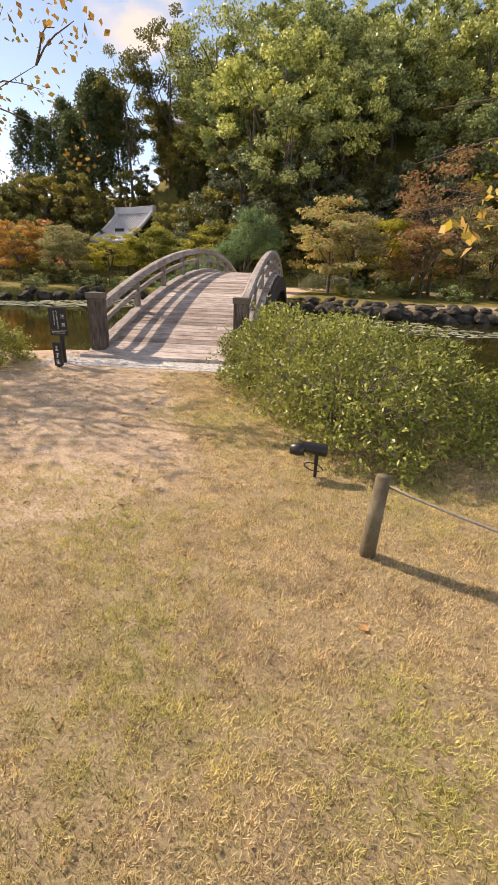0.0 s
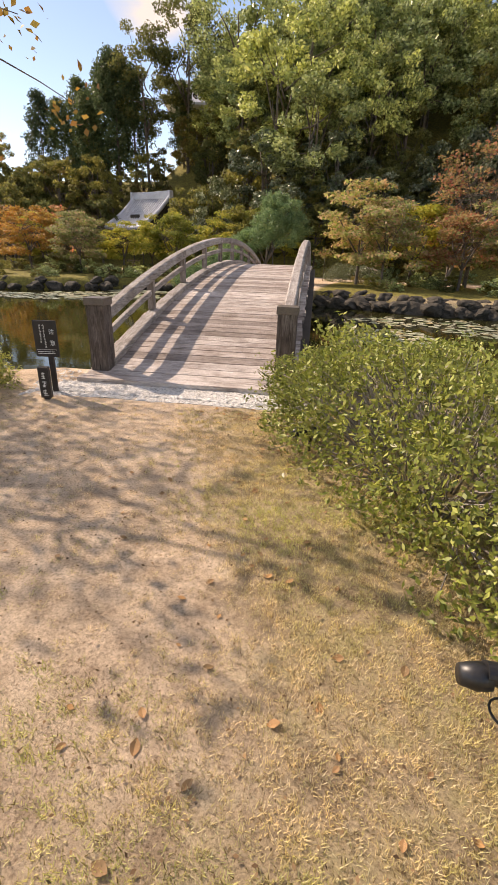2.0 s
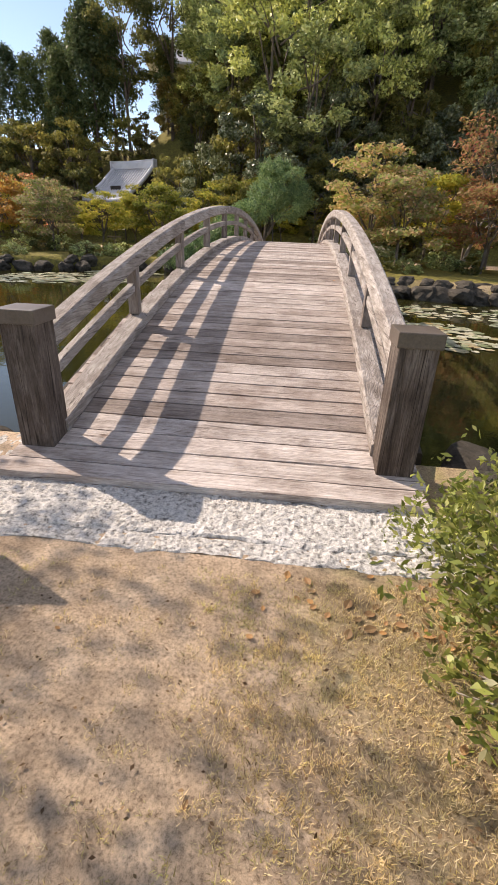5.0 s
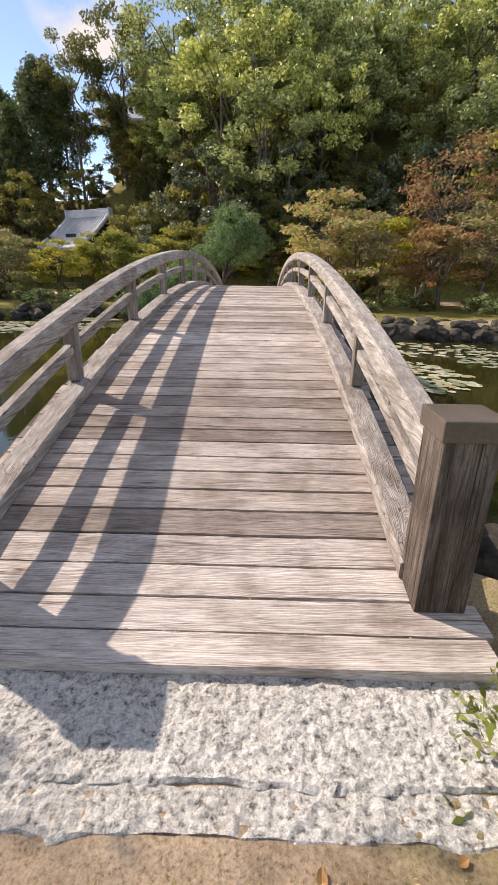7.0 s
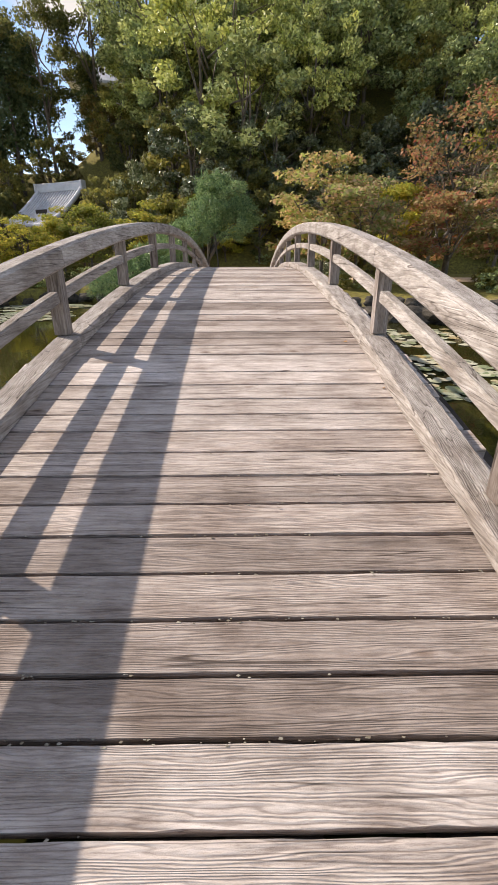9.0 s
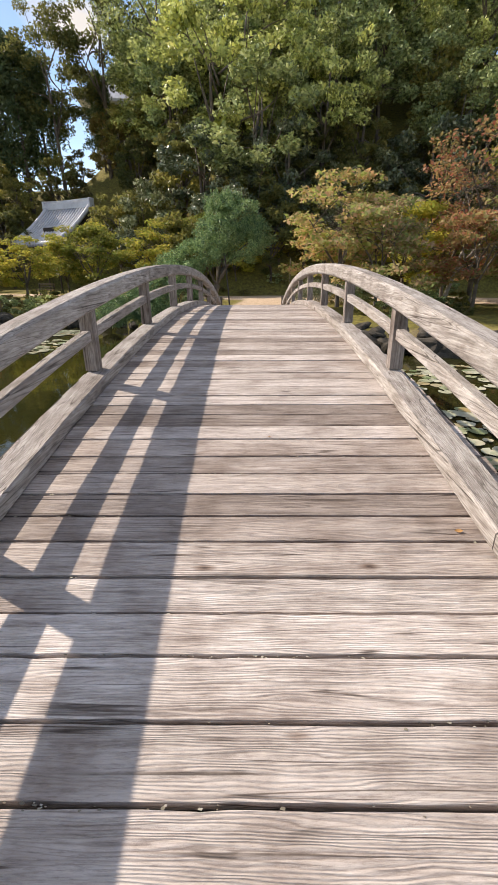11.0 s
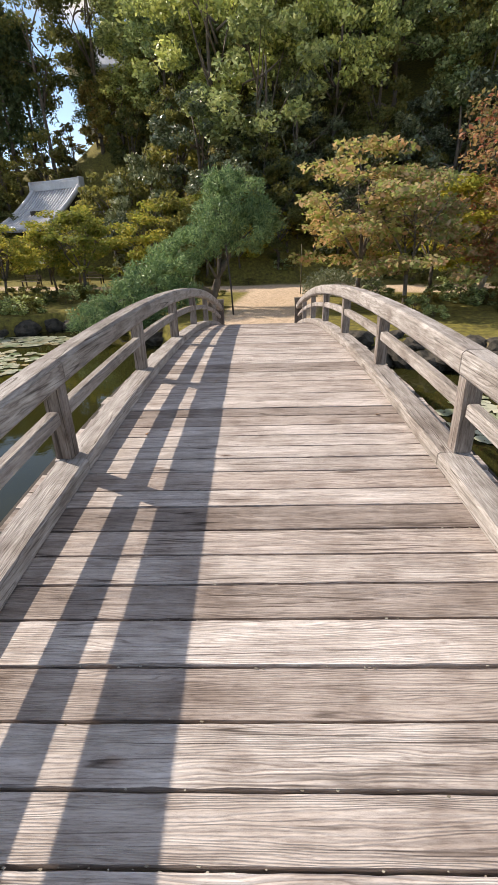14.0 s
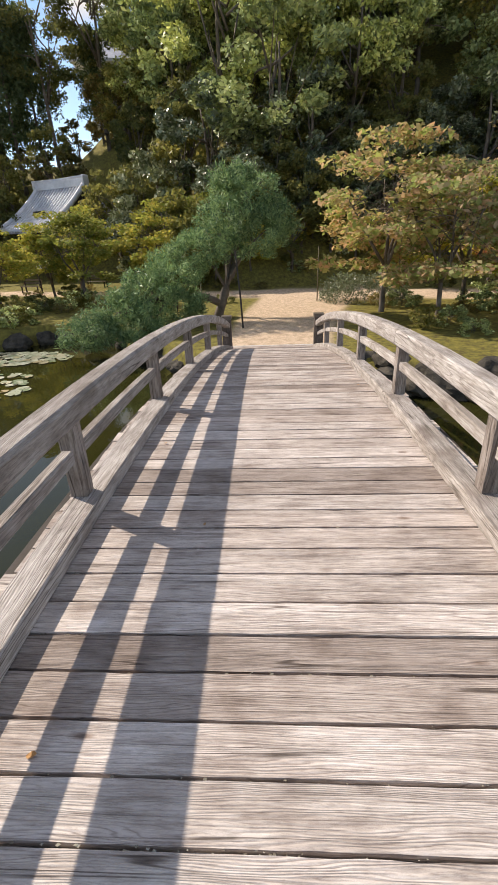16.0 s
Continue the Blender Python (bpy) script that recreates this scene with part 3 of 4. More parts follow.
plant("tree", TALL, (-16.4, 61, ground_z(-16.4, 61) - 0.3), "tall slender tree with thinning olive leaves", "tree", "ridge trees", 140, 1.22)
WIDE = broadleaf(62, 18.0, 5.4, 0.3, LEAF_GREEN, 70, 140, 0.28, 0.38)
plant("tree", WIDE, (-9.6, 60, ground_z(-9.6, 60) - 0.3), "broad-crowned green tree on the ridge", "tree", "ridge trees", 30, 1.12)
GOLDEN = broadleaf(63, 9.0, 3.0, 0.26, LEAF_YELLOW, 30, 80)
plant("tree", GOLDEN, (21.5, 39.5, ground_z(21.5, 39.5) - 0.2), "yellow-green broadleaf tree on the slope", "tree", "hillside trees", 30, 1.35)

# garden maples on the far bank
MAPLES = [maple(70 + i, 4.9, 2.5, 0.19, LEAF_MAPLE) for i in range(2)]
YELLOWS = [maple(74 + i, 4.7, 2.3, 0.19, LEAF_YELLOW) for i in range(2)]
REDS = [maple(78 + i, 3.6, 1.9, 0.17, LEAF_RED, 22, 110, 0.08) for i in range(2)]
ORANGES = [maple(82 + i, 4.6, 2.4, 0.2, LEAF_ORANGE) for i in range(1)]
BIGRED = maple(84, 8.5, 3.4, 0.19, LEAF_RED, 46, 84, 0.14)
for kind, px, py, s, label in (
    (MAPLES[0], 4.3, 26.0, 1.13, "maple turning from green to orange beside the sandy path"),
    (MAPLES[1], 5.6, 23.4, 0.9, "maple turning from green to orange above the stone bank"),
    (YELLOWS[0], 8.0, 27.5, 1.0, "yellow-green garden maple behind the stone bank"),
    (REDS[0], 10.2, 24.0, 1.15, "low red maple on the stone bank"),
    (MAPLES[0], 12.6, 24.0, 1.0, "maple turning from green to orange above the pond"),
    (YELLOWS[0], -9.9, 32.0, 1.08, "yellow-green maple beside the path across the pond"),
    (YELLOWS[1], -13.5, 30.0, 0.95, "yellow-green maple at the water's far edge"),
    (MAPLES[1], -15.5, 27.0, 0.95, "orange-tinged maple at the water's far edge"),
    (ORANGES[0], -20.5, 29.0, 1.15, "bright orange maple on the far bank"),
    (REDS[1], -23.0, 38.0, 1.7, "dark red maple below the hillside"),
    (YELLOWS[1], -12.2, 33.5, 1.0, "yellow-green maple beside the path across the pond"),
    (MAPLES[0], -17.6, 31.5, 1.05, "orange-tinged maple on the far bank"),
    (YELLOWS[0], -22.0, 33.0, 1.1, "yellow-green maple on the far bank"),
    (ORANGES[0], -25.5, 34.0, 1.2, "bright orange maple on the far bank"),
    (REDS[0], -29.0, 40.0, 1.8, "dark red maple below the hillside"),
    (MAPLES[1], 15.5, 27.0, 1.05, "maple turning from green to orange above the pond"),
    (YELLOWS[1], 18.5, 24.0, 1.0, "yellow-green maple above the pond"),
    (REDS[0], 11.0, 29.5, 1.25, "red maple on the garden slope"),
    (YELLOWS[1], -6.8, 37.0, 1.05, "yellow-green maple at the hill's foot"),
    (YELLOWS[0], -3.6, 38.5, 1.0, "yellow-green maple at the hill's foot"),
):
    plant("maple_tree", kind, (px, py, ground_z(px, py) - 0.05), label, "tree", "garden maples", rng.random() * 360, s * (0.86 if px < -8 else 1.08))
plant("maple_tree", YELLOWS[1], (-12.3, 37.5, ground_z(-12.3, 37.5)), "yellow-green maple before the pavilion", "tree", "garden maples", 200, 1.08)
for px, py, k in ((-12.2, 46.5, 1.0), (-10.6, 48.0, 1.15), (-13.0, 50.0, 1.1), (-24.6, 50.5, 1.0)):
    plant("tree", OLIVES[int(k * 20) % 2], (px, py, ground_z(px, py) - 0.2), "olive-leaved tree beside the pavilion", "tree", "slope thicket", 90 * k, k)
plant("maple_tree", BIGRED, (11.7, 27.6, ground_z(11.7, 27.6)), "tall maple with red and orange sprays on the slope", "tree", "garden maples", 60, 1.06)
for k in range(64):
    px, py = -15 + 40 * rng.random(), 38 + 4.5 * rng.random()
    if px < -8:
        py += 4
    if -26 < px < -10.5 and py < 50:
        continue
    kinds = (BROWNS[k % 2], DARKS[k % 3], OLIVES[k % 2], YELLOWS[k % 2])[k % 4]
    plant("shrub", kinds, (px, py, ground_z(px, py) - 0.3), "leafy shrub at the foot of the hill", "shrub", "hill foot shrubs", rng.random() * 360, 0.5 + 0.35 * rng.random(), 1.15)


for k in range(70):
    px, py = -2 + 32 * rng.random(), 40.5 + 8.5 * rng.random()
    plant("shrub", (DARKS[k % 3], DARKS[(k + 1) % 3], OLIVES[k % 2])[k % 3], (px, py, ground_z(px, py) - 0.3), "dark glossy shrub under the hillside trees", "shrub", "understorey shrubs", rng.random() * 360, 0.45 + 0.3 * rng.random(), 1.2)

LOW = [broadleaf(90, 1.2, 0.75, 0.14, LEAF_OLIVE, 26, 38, 0.02, 0.0), broadleaf(91, 1.1, 0.8, 0.14, LEAF_GREEN, 26, 38, 0.02, 0.0), broadleaf(92, 1.0, 0.7, 0.1, LEAF_BROWN, 22, 40, 0.02, 0.0)]
count = 0
while count < 105:
    px, py = -26 + 46 * rng.random(), 20.5 + 20 * rng.random()
    if py < along(FAR_SHORE, px) + 0.9 or worn_at(px, py)[1] > 0.02 or worn_at(px + 0.7, py)[1] > 0.02 or worn_at(px - 0.7, py)[1] > 0.02 or (abs(px) < 2.2 and py < 24):
        continue
    plant("low_shrub", LOW[count % 3], (px, py, ground_z(px, py) - 0.15), "low leafy shrub on the mossy far bank", "shrub", "bank shrubs", rng.random() * 360, 0.5 + 0.5 * rng.random(), 1.2)
    count += 1


def bare_tree():
    r = np.random.default_rng(5)
    runs = [limb(r, (0, 0, -0.2), (0.5, 0, 1.6), 0.13, 0.1, 0.05, 4)]
    for k in range(5):
        tip = Vector((0.5 + 3.2 * r.random() + 0.4 * k, r.normal() * 1.2, 3.0 + 2.6 * r.random()))
        runs.append(limb(r, (0.5, 0, 1.5), tip, 0.07, 0.025, 0.35, 7))
        for j in range(5):
            s = runs[-1 - j][0][3 + j % 3] if j == 0 else main[3 + j % 3]
            main = runs[-1][0] if j == 0 else main
            runs.append(limb(r, tuple(s), tuple(Vector(s) + Vector((0.5 + r.random(), r.normal() * 0.6, 0.5 + 0.6 * r.normal()))), 0.025, 0.008, 0.1, 4))
    return tubes(runs, MAT_PALEBARK, 6)


tree = thing("bare_tree", (10.2, 27.5, ground_z(10.2, 27.5)), "leafless pale-barked tree leaning over the garden", "tree")
piece("trunk", bare_tree(), tree)


def garden_pine():
    r = np.random.default_rng(9)
    at = Vector((-2.3, 26.0, 0.0))
    pads = ((-0.9, 27, 4.35, 1.35), (-1.7, 26.4, 3.6, 1.2), (0.1, 26.8, 3.5, 1.15), (-0.6, 26.2, 2.75, 1.1), (-2.6, 25.6, 2.5, 1.15), (-3.6, 25.0, 1.75, 1.2), (-4.6, 24.2, 1.15, 1.2), (-5.4, 23.3, 0.6, 1.1), (-6.2, 22.6, 0.05, 0.95), (-3.5, 24.6, 0.7, 1.05), (-4.6, 23.2, 0.1, 0.9), (-1.4, 27.2, 4.9, 0.8))
    runs = [limb(r, (0, 0, -0.3), (0.9, 0.4, 2.0), 0.2, 0.14, 0.1, 5), limb(r, (0.9, 0.4, 2.0), (1.2, 0.8, 4.2), 0.14, 0.05, 0.1, 5), limb(r, (0.2, 0, 0.6), (-2.6, -1.9, 0.9), 0.14, 0.08, 0.2, 6), limb(r, (-2.6, -1.9, 0.9), (-3.9, -3.4, -0.1), 0.08, 0.03, 0.1, 4)]
    blocks = []
    for x, y, z, rad in pads:
        c = np.array((x, y, z)) - np.array(at)
        runs.append(limb(r, tuple(runs[0][0][3]) if z > 2 else tuple(runs[2][0][3]), tuple(c + (0, 0, -0.25)), 0.06, 0.02, 0.2, 5))
        tufts = []
        for _ in range(50):
            d = r.normal(size=3)
            d /= np.linalg.norm(d)
            tufts.append(c + d * rad * 1.12 * np.array((1, 1, 0.5)) * (0.55 + 0.45 * r.random()) + (0, 0, 0.1))
        blocks.append(leaf_cloud(tufts, 70, 0.27, 0.21, r, 0.15, 0.0, tuple(c - (0, 0, 0.5))))
    ob = thing("pine_tree", tuple(at), "trained garden pine with a long limb over the water", "tree")
    piece("trunk", tubes(runs, MAT_BARK, 7), ob)
    piece("crown", leaves_mesh(blocks, LEAF_PINE), ob)


garden_pine()
pole = tubes([([(-1.02, 23.7, -0.15), (-1.12, 24.2, 1.1), (-1.3, 25.0, 2.5)], [0.035, 0.035, 0.03])], MAT_DARKWOOD)
solo("tree_prop", pole, "dark wooden prop pole supporting the pine", "prop")


def dome_bush(seed, rx, ry, rz, leaf, material, count, twigs=60):
    """A clipped bush: leaves in a thick uneven shell over twigs."""
    r = np.random.default_rng(seed)
    d = r.normal(size=(count, 3))
    d[:, 2] = np.abs(d[:, 2])
    d /= np.linalg.norm(d, axis=1, keepdims=True)
    lump = np.array([1 + 0.2 * noise.noise(Vector(q * 2.6) + Vector((seed, 0, 0))) + 0.12 * noise.noise(Vector(q * 8.0)) for q in d])
    sq = np.abs(d) ** 0.75 * np.sign(d)
    c = sq * np.array((rx, ry, rz)) * (lump * (1 + 0.07 * (r.random(count) > 0.93) - 0.25 * r.random(count) ** 1.5))[:, None]
    v = leaf_cloud(c, 5, leaf * 1.2, leaf, r, 0.42, 0.0, (0, 0, 0))
    runs = []
    for k in range(twigs):
        e = c[int(r.integers(count))]
        runs.append(limb(r, (e[0] * 0.35, e[1] * 0.35, -0.1), tuple(e * 0.97), 0.011, 0.003, 0.1, 5))
    return tubes(runs, MAT_TWIG, 4), leaves_mesh([v], material)


bush = thing("azalea_bush", (2.68, -2.4, -0.1), "large clipped azalea bush with sunlit green leaves by the bridge", "bush", rz=24)
trunk, crown = dome_bush(3, 1.12, 2.2, 1.0, 0.046, LEAF_AZALEA, 8500, 420)
piece("stem", trunk, bush)
piece("foliage", crown, bush)
bush = thing("azalea_bush", (-3.0, -1.3, -0.1), "rounded clipped azalea bush beside the pond sign", "bush")
trunk, crown = dome_bush(4, 1.0, 0.95, 0.72, 0.045, LEAF_AZALEA, 2800, 60)
piece("stem", trunk, bush)
piece("foliage", crown, bush)
bush = thing("clipped_bush", (4.3, 29.6, 0.0), "low dome-clipped green bush beside the sandy path", "bush")
trunk, crown = dome_bush(6, 2.0, 1.3, 1.2, 0.09, LEAF_DARK, 1800, 20)
piece("stem", trunk, bush)
piece("foliage", crown, bush)

# ---- pavilion across the pond ----
def pavilion():
    ridge_l, ridge_r = Vector((-21.43, 53.87)), Vector((-16.15, 51.33))
    mid = (ridge_l + ridge_r) / 2
    turn = math.degrees(math.atan2((ridge_r - ridge_l).y, (ridge_r - ridge_l).x))
    base = ground_z(mid.x, mid.y)
    ob = thing("pavilion", (mid.x, mid.y, 0), "small temple pavilion with a curved grey tiled roof", "pavilion", rz=turn)
    length, deep, top, low = 6.1, 4.8, 7.65, 4.1

    def roof_z(v):
        return low + (top - low) * (0.68 * (1 - v) + 0.32 * max(0.0, 1 - v) ** 2.2)

    for side, name in ((-1, "front"), (1, "back")):
        verts, faces = [], []
        for j in range(11):
            v = j / 10
            for i in range(13):
                u = i / 12 * 2 - 1
                lift = 0.14 * abs(u) ** 3 * v
                for dz in (0, -0.16):
                    verts.append((u * length / 2, side * v * deep, roof_z(v) + lift + dz))
        for j in range(10):
            for i in range(12):
                a = (j * 13 + i) * 2
                q = (a, a + 2, a + 28, a + 26)
                faces += [q if side < 0 else q[::-1], tuple(k + 1 for k in (q[::-1] if side < 0 else q))]
        for i in range(12):
            a = (130 + i) * 2
            faces.append((a, a + 2, a + 3, a + 1))
        piece("roof_slope", mesh_from(verts, faces, MAT_ROOFPAN), ob)
        for i in range(17):
            u = i / 16 * 2 - 1
            piece("roof_rib", tubes([([(u * length / 2, side * v * deep, roof_z(v) + 0.14 * abs(u) ** 3 * v + 0.03) for v in np.linspace(0.02, 1.01, 9)], [0.1] * 9)], MAT_ROOF, 6), ob)
        for s in (-1, 1):
            pts = [(s * length / 2 * 0.985, side * v * deep, roof_z(v) + 0.14 * v + 0.12) for v in np.linspace(0, 0.98, 9)]
            piece("verge_ridge", tubes([(pts, [0.21] * 9)], MAT_ROOF, 8), ob)
    piece("ridge", mesh_of(box_bm(length * 1.02, 0.42, 0.62, 0.06), MAT_ROOF), ob, pose(0, 0, top + 0.22))
    piece("ridge_cap", tubes([([(-length * 0.53, 0, top + 0.62), (0, 0, top + 0.56), (length * 0.53, 0, top + 0.62)], [0.16] * 3)], MAT_ROOF, 8), ob)
    for s in (-1, 1):
        piece("ridge_end_tile", mesh_of(box_bm(0.24, 0.66, 0.95, 0.09), MAT_ROOF), ob, pose(s * length * 0.525, 0, top + 0.28), "ornamental end tile")
        verts = [(s * (length / 2 - 0.25), y, z) for y, z in ((-deep * 0.72, roof_z(0.72) - 0.2), (0, top - 0.2), (deep * 0.72, roof_z(0.72) - 0.2))]
        verts += [(v[0] - s * 0.12, v[1], v[2]) for v in verts]
        piece("gable", mesh_from(verts, [(0, 1, 2), (5, 4, 3), (0, 3, 4, 1), (1, 4, 5, 2), (2, 5, 3, 0)], MAT_DARKWOOD), ob)
    body = mesh_of(box_bm(length * 0.72, deep * 1.15, 4.75 - base, 0.02), MAT_WALL)
    piece("wall", body, ob, pose(0, 0, base + (4.75 - base) / 2))
    for u in (-0.37, -0.12, 0.12, 0.37):
        for s in (-1, 1):
            piece("pillar", mesh_of(box_bm(0.22, 0.22, 4.65 - base, 0.02), MAT_DARKWOOD), ob, pose(u * length, s * deep * 0.6, base + (4.65 - base) / 2))
    piece("lintel", mesh_of(box_bm(length * 0.8, 0.2, 0.3, 0.02), MAT_DARKWOOD), ob, pose(0, -deep * 0.61, 4.05))
    piece("door", mesh_of(box_bm(1.5, 0.1, 2.2, 0.02), MAT_DARKWOOD), ob, pose(0, -deep * 0.585, base + 1.4))
    piece("plinth", mesh_of(box_bm(length * 0.9, deep * 1.5, 0.5, 0.05), MAT_ROCK), ob, pose(0, 0, base + 0.05))
    for k in range(3):
        piece("step", mesh_of(box_bm(1.8, 0.4, 0.18, 0.02), MAT_ROCK), ob, pose(0, -deep * 0.75 - 0.2 - 0.35 * k, base + 0.2 - 0.16 * k))


pavilion()

# ---- small things in the far garden ----
board = thing("notice_board", (-16.6, 41.6, ground_z(-16.6, 41.6)), "white notice board on dark posts before the pavilion", "sign", rz=-20)
piece("panel", mesh_of(box_bm(1.15, 0.06, 0.75, 0.01), MAT_WHITE), board, pose(0, 0, 1.75))
for u in (-0.62, 0.62):
    piece("post", mesh_of(box_bm(0.1, 0.1, 2.2, 0.01), MAT_DARKWOOD), board, pose(u, 0.02, 1.0))
piece("hood", mesh_of(box_bm(1.5, 0.3, 0.08, 0.02), MAT_DARKWOOD), board, pose(0, 0, 2.25))


def garden_bench(x, y, rz):
    ob = thing("garden_bench", (x, y, ground_z(x, y)), "weathered grey wooden bench beside the garden path", "bench", rz=rz)
    for k in range(3):
        piece("seat_slat", mesh_of(box_bm(1.5, 0.12, 0.04, 0.006), MAT_LOG), ob, pose(0, -0.14 + 0.14 * k, 0.43))
    for k in range(2):
        piece("back_slat", mesh_of(box_bm(1.5, 0.04, 0.12, 0.006), MAT_LOG), ob, pose(0, 0.24, 0.62 + 0.18 * k))
    for u in (-0.65, 0.65):
        for v in (-0.16, 0.22):
            h = 0.42 if v < 0 else 0.86
            piece("leg", mesh_of(box_bm(0.07, 0.07, h, 0.006), MAT_DARKWOOD), ob, pose(u, v, h / 2))


garden_bench(-16.2, 38.6, -15)
garden_bench(-12.6, 41.2, -10)


def barrier(x, y, rz):
    ob = thing("wooden_barrier", (x, y, ground_z(x, y)), "low pale rail on posts beside the path", "barrier", rz=rz)
    piece("rail", mesh_of(box_bm(0.95, 0.07, 0.1, 0.015), MAT_PALEBARK), ob, pose(0, 0, 0.92, 0, 12, 0))
    for u in (-0.25, 0.3):
        piece("post", mesh_of(box_bm(0.08, 0.08, 0.95, 0.01), MAT_BARK), ob, pose(u, 0.03, 0.45))


barrier(6.0, 32.6, -20)
box = thing("garden_speaker", (9.57, 28.8, ground_z(9.57, 28.8)), "small dark brown box on a stake among the maples", "box", rz=10)
piece("housing", mesh_of(box_bm(0.22, 0.16, 0.34, 0.012), MAT_POST), box, pose(0, 0, 0.75))
piece("stake", mesh_of(box_bm(0.05, 0.05, 0.7, 0.005), MAT_DARKWOOD), box, pose(0, 0, 0.28))


# a thin support stake beside the pine and one beside the clipped bush
for px, py, h in ((2.2, 30.2, 2.4), (-3.0, 27.4, 1.5)):
    solo("garden_stake", tubes([([(0, 0, -0.1), (0.02, 0, h)], [0.028, 0.022])], MAT_LOG, 7), "thin bamboo support stake by the path", "stake", "garden stakes", m=pose(px, py, ground_z(px, py)))


def hill_hall():
    """The tiled roof that shows between the ridge trees."""
    ob = thing("hill_hall", (-17.2, 76, 16.0), "distant hall with a grey tiled roof between the ridge trees", "building", rz=8)
    piece("wall", mesh_of(box_bm(9.0, 6.0, 7.0, 0.05), MAT_WALL), ob, pose(0, 0, 3.0))
    verts = [(-6, -4.4, 6.3), (6, -4.4, 6.3), (6, 4.4, 6.3), (-6, 4.4, 6.3), (-3.2, 0, 9.6), (3.2, 0, 9.6)]
    verts += [(x, y, z - 0.3) for x, y, z in verts[:4]]
    piece("roof", mesh_from(verts, [(0, 1, 5, 4), (1, 2, 5), (2, 3, 4, 5), (3, 0, 4), (6, 7, 1, 0), (7, 8, 2, 1), (8, 9, 3, 2), (9, 6, 0, 3), (9, 8, 7, 6)], MAT_ROOF), ob)
    piece("ridge", mesh_of(box_bm(6.8, 0.5, 0.6, 0.08), MAT_ROOF), ob, pose(0, 0, 9.75))


hill_hall()

# ---- bridge ----
bridge = thing("arched_bridge", (0, 0, -0.08), "arched wooden footbridge of grey weathered planks and rails", "bridge")
DOWN = 0.08  # the bridge's origin lies this far under the datum


def arc_beam(x0, x1, low, high, y0, y1, steps, material, edge=0.012):
    """A beam that follows the deck's arc, with eased long edges."""
    verts, faces = [], []
    for i in range(steps + 1):
        y = y0 + (y1 - y0) * i / steps
        z = deck_z(y) + DOWN
        ring = ((x0 + edge, low), (x1 - edge, low), (x1, low + edge), (x1, high - edge), (x1 - edge, high), (x0 + edge, high), (x0, high - edge), (x0, low + edge))
        verts += [(x, y, z + h) for x, h in ring]
    for i in range(steps):
        for k in range(8):
            a, b = i * 8 + k, i * 8 + (k + 1) % 8
            faces.append((a, a + 8, b + 8, b))
    faces += [tuple(range(8)), tuple(steps * 8 + k for k in range(8))[::-1]]
    return mesh_from(verts, faces, material)


for s in (-1, 1):
    def lr(a, b):
        return (a, b) if s > 0 else (-b, -a)
    for k in range(5):
        a, b = max(0.07, 2 * k * BAY + 0.004), min(SPAN - 0.07, (2 * k + 2) * BAY - 0.004)
        piece("kerb_beam", arc_beam(*lr(1.122, 1.315), 0.0, 0.104, a, b, 16, MAT_RAIL, 0.014), bridge)
        piece("top_rail", arc_beam(*lr(1.165, 1.325), 0.6, 0.755, a, b, 16, MAT_RAIL, 0.022), bridge)
    for k in range(10):
        piece("middle_rail", arc_beam(*lr(1.22, 1.295), 0.36, 0.448, k * BAY + 0.06, min((k + 1) * BAY, SPAN) - 0.06, 8, MAT_RAIL, 0.01), bridge)
    upright = mesh_of(box_bm(0.11, 0.11, 0.5, 0.008), MAT_BALUSTER)
    for k in range(1, 10):
        piece("baluster", upright, bridge, pose(s * (HALF + 0.055), k * BAY + 0.035, deck_z(k * BAY + 0.035) + DOWN + 0.104 + 0.25))
    post, cap = mesh_of(box_bm(0.245, 0.245, 1.35, 0.012), MAT_POST), mesh_of(box_bm(0.275, 0.275, 0.095, 0.008), MAT_CAP)
    for y in (-0.01, SPAN + 0.01):
        ob = piece("end_post", post, bridge, pose(s * 1.262, y, 0.255 + 0.045))
        piece("post_cap", cap, ob, pose(0, 0, 0.675 + 0.03), "dark metal-sheathed cap")
    piece("girder", arc_beam(*lr(1.30, 1.56), -0.62, -0.10, 0.3, SPAN - 0.3, 40, MAT_DARKWOOD), bridge)
    for k in range(1, 4):
        y = k * SPAN / 4
        piece("pile", mesh_of(box_bm(0.26, 0.26, deck_z(y) + 1.7, 0.02), MAT_DARKWOOD), bridge, pose(s * 1.2, y, (deck_z(y) - 0.6 + DOWN - 2.3 + DOWN) / 2 + 0.0))
for x0, x1 in ((-0.9, -0.7), (-0.16, 0.1), (0.12, 0.38), (0.7, 0.9)):
    piece("joist", arc_beam(x0, x1, -0.3, -0.07, -0.4, SPAN + 0.4, 60, MAT_DARKWOOD), bridge)
for k in range(1, 4):
    y = k * SPAN / 4
    piece("cross_beam", mesh_of(box_bm(3.0, 0.24, 0.26, 0.02), MAT_DARKWOOD), bridge, pose(0, y, deck_z(y) - 0.5 + DOWN))

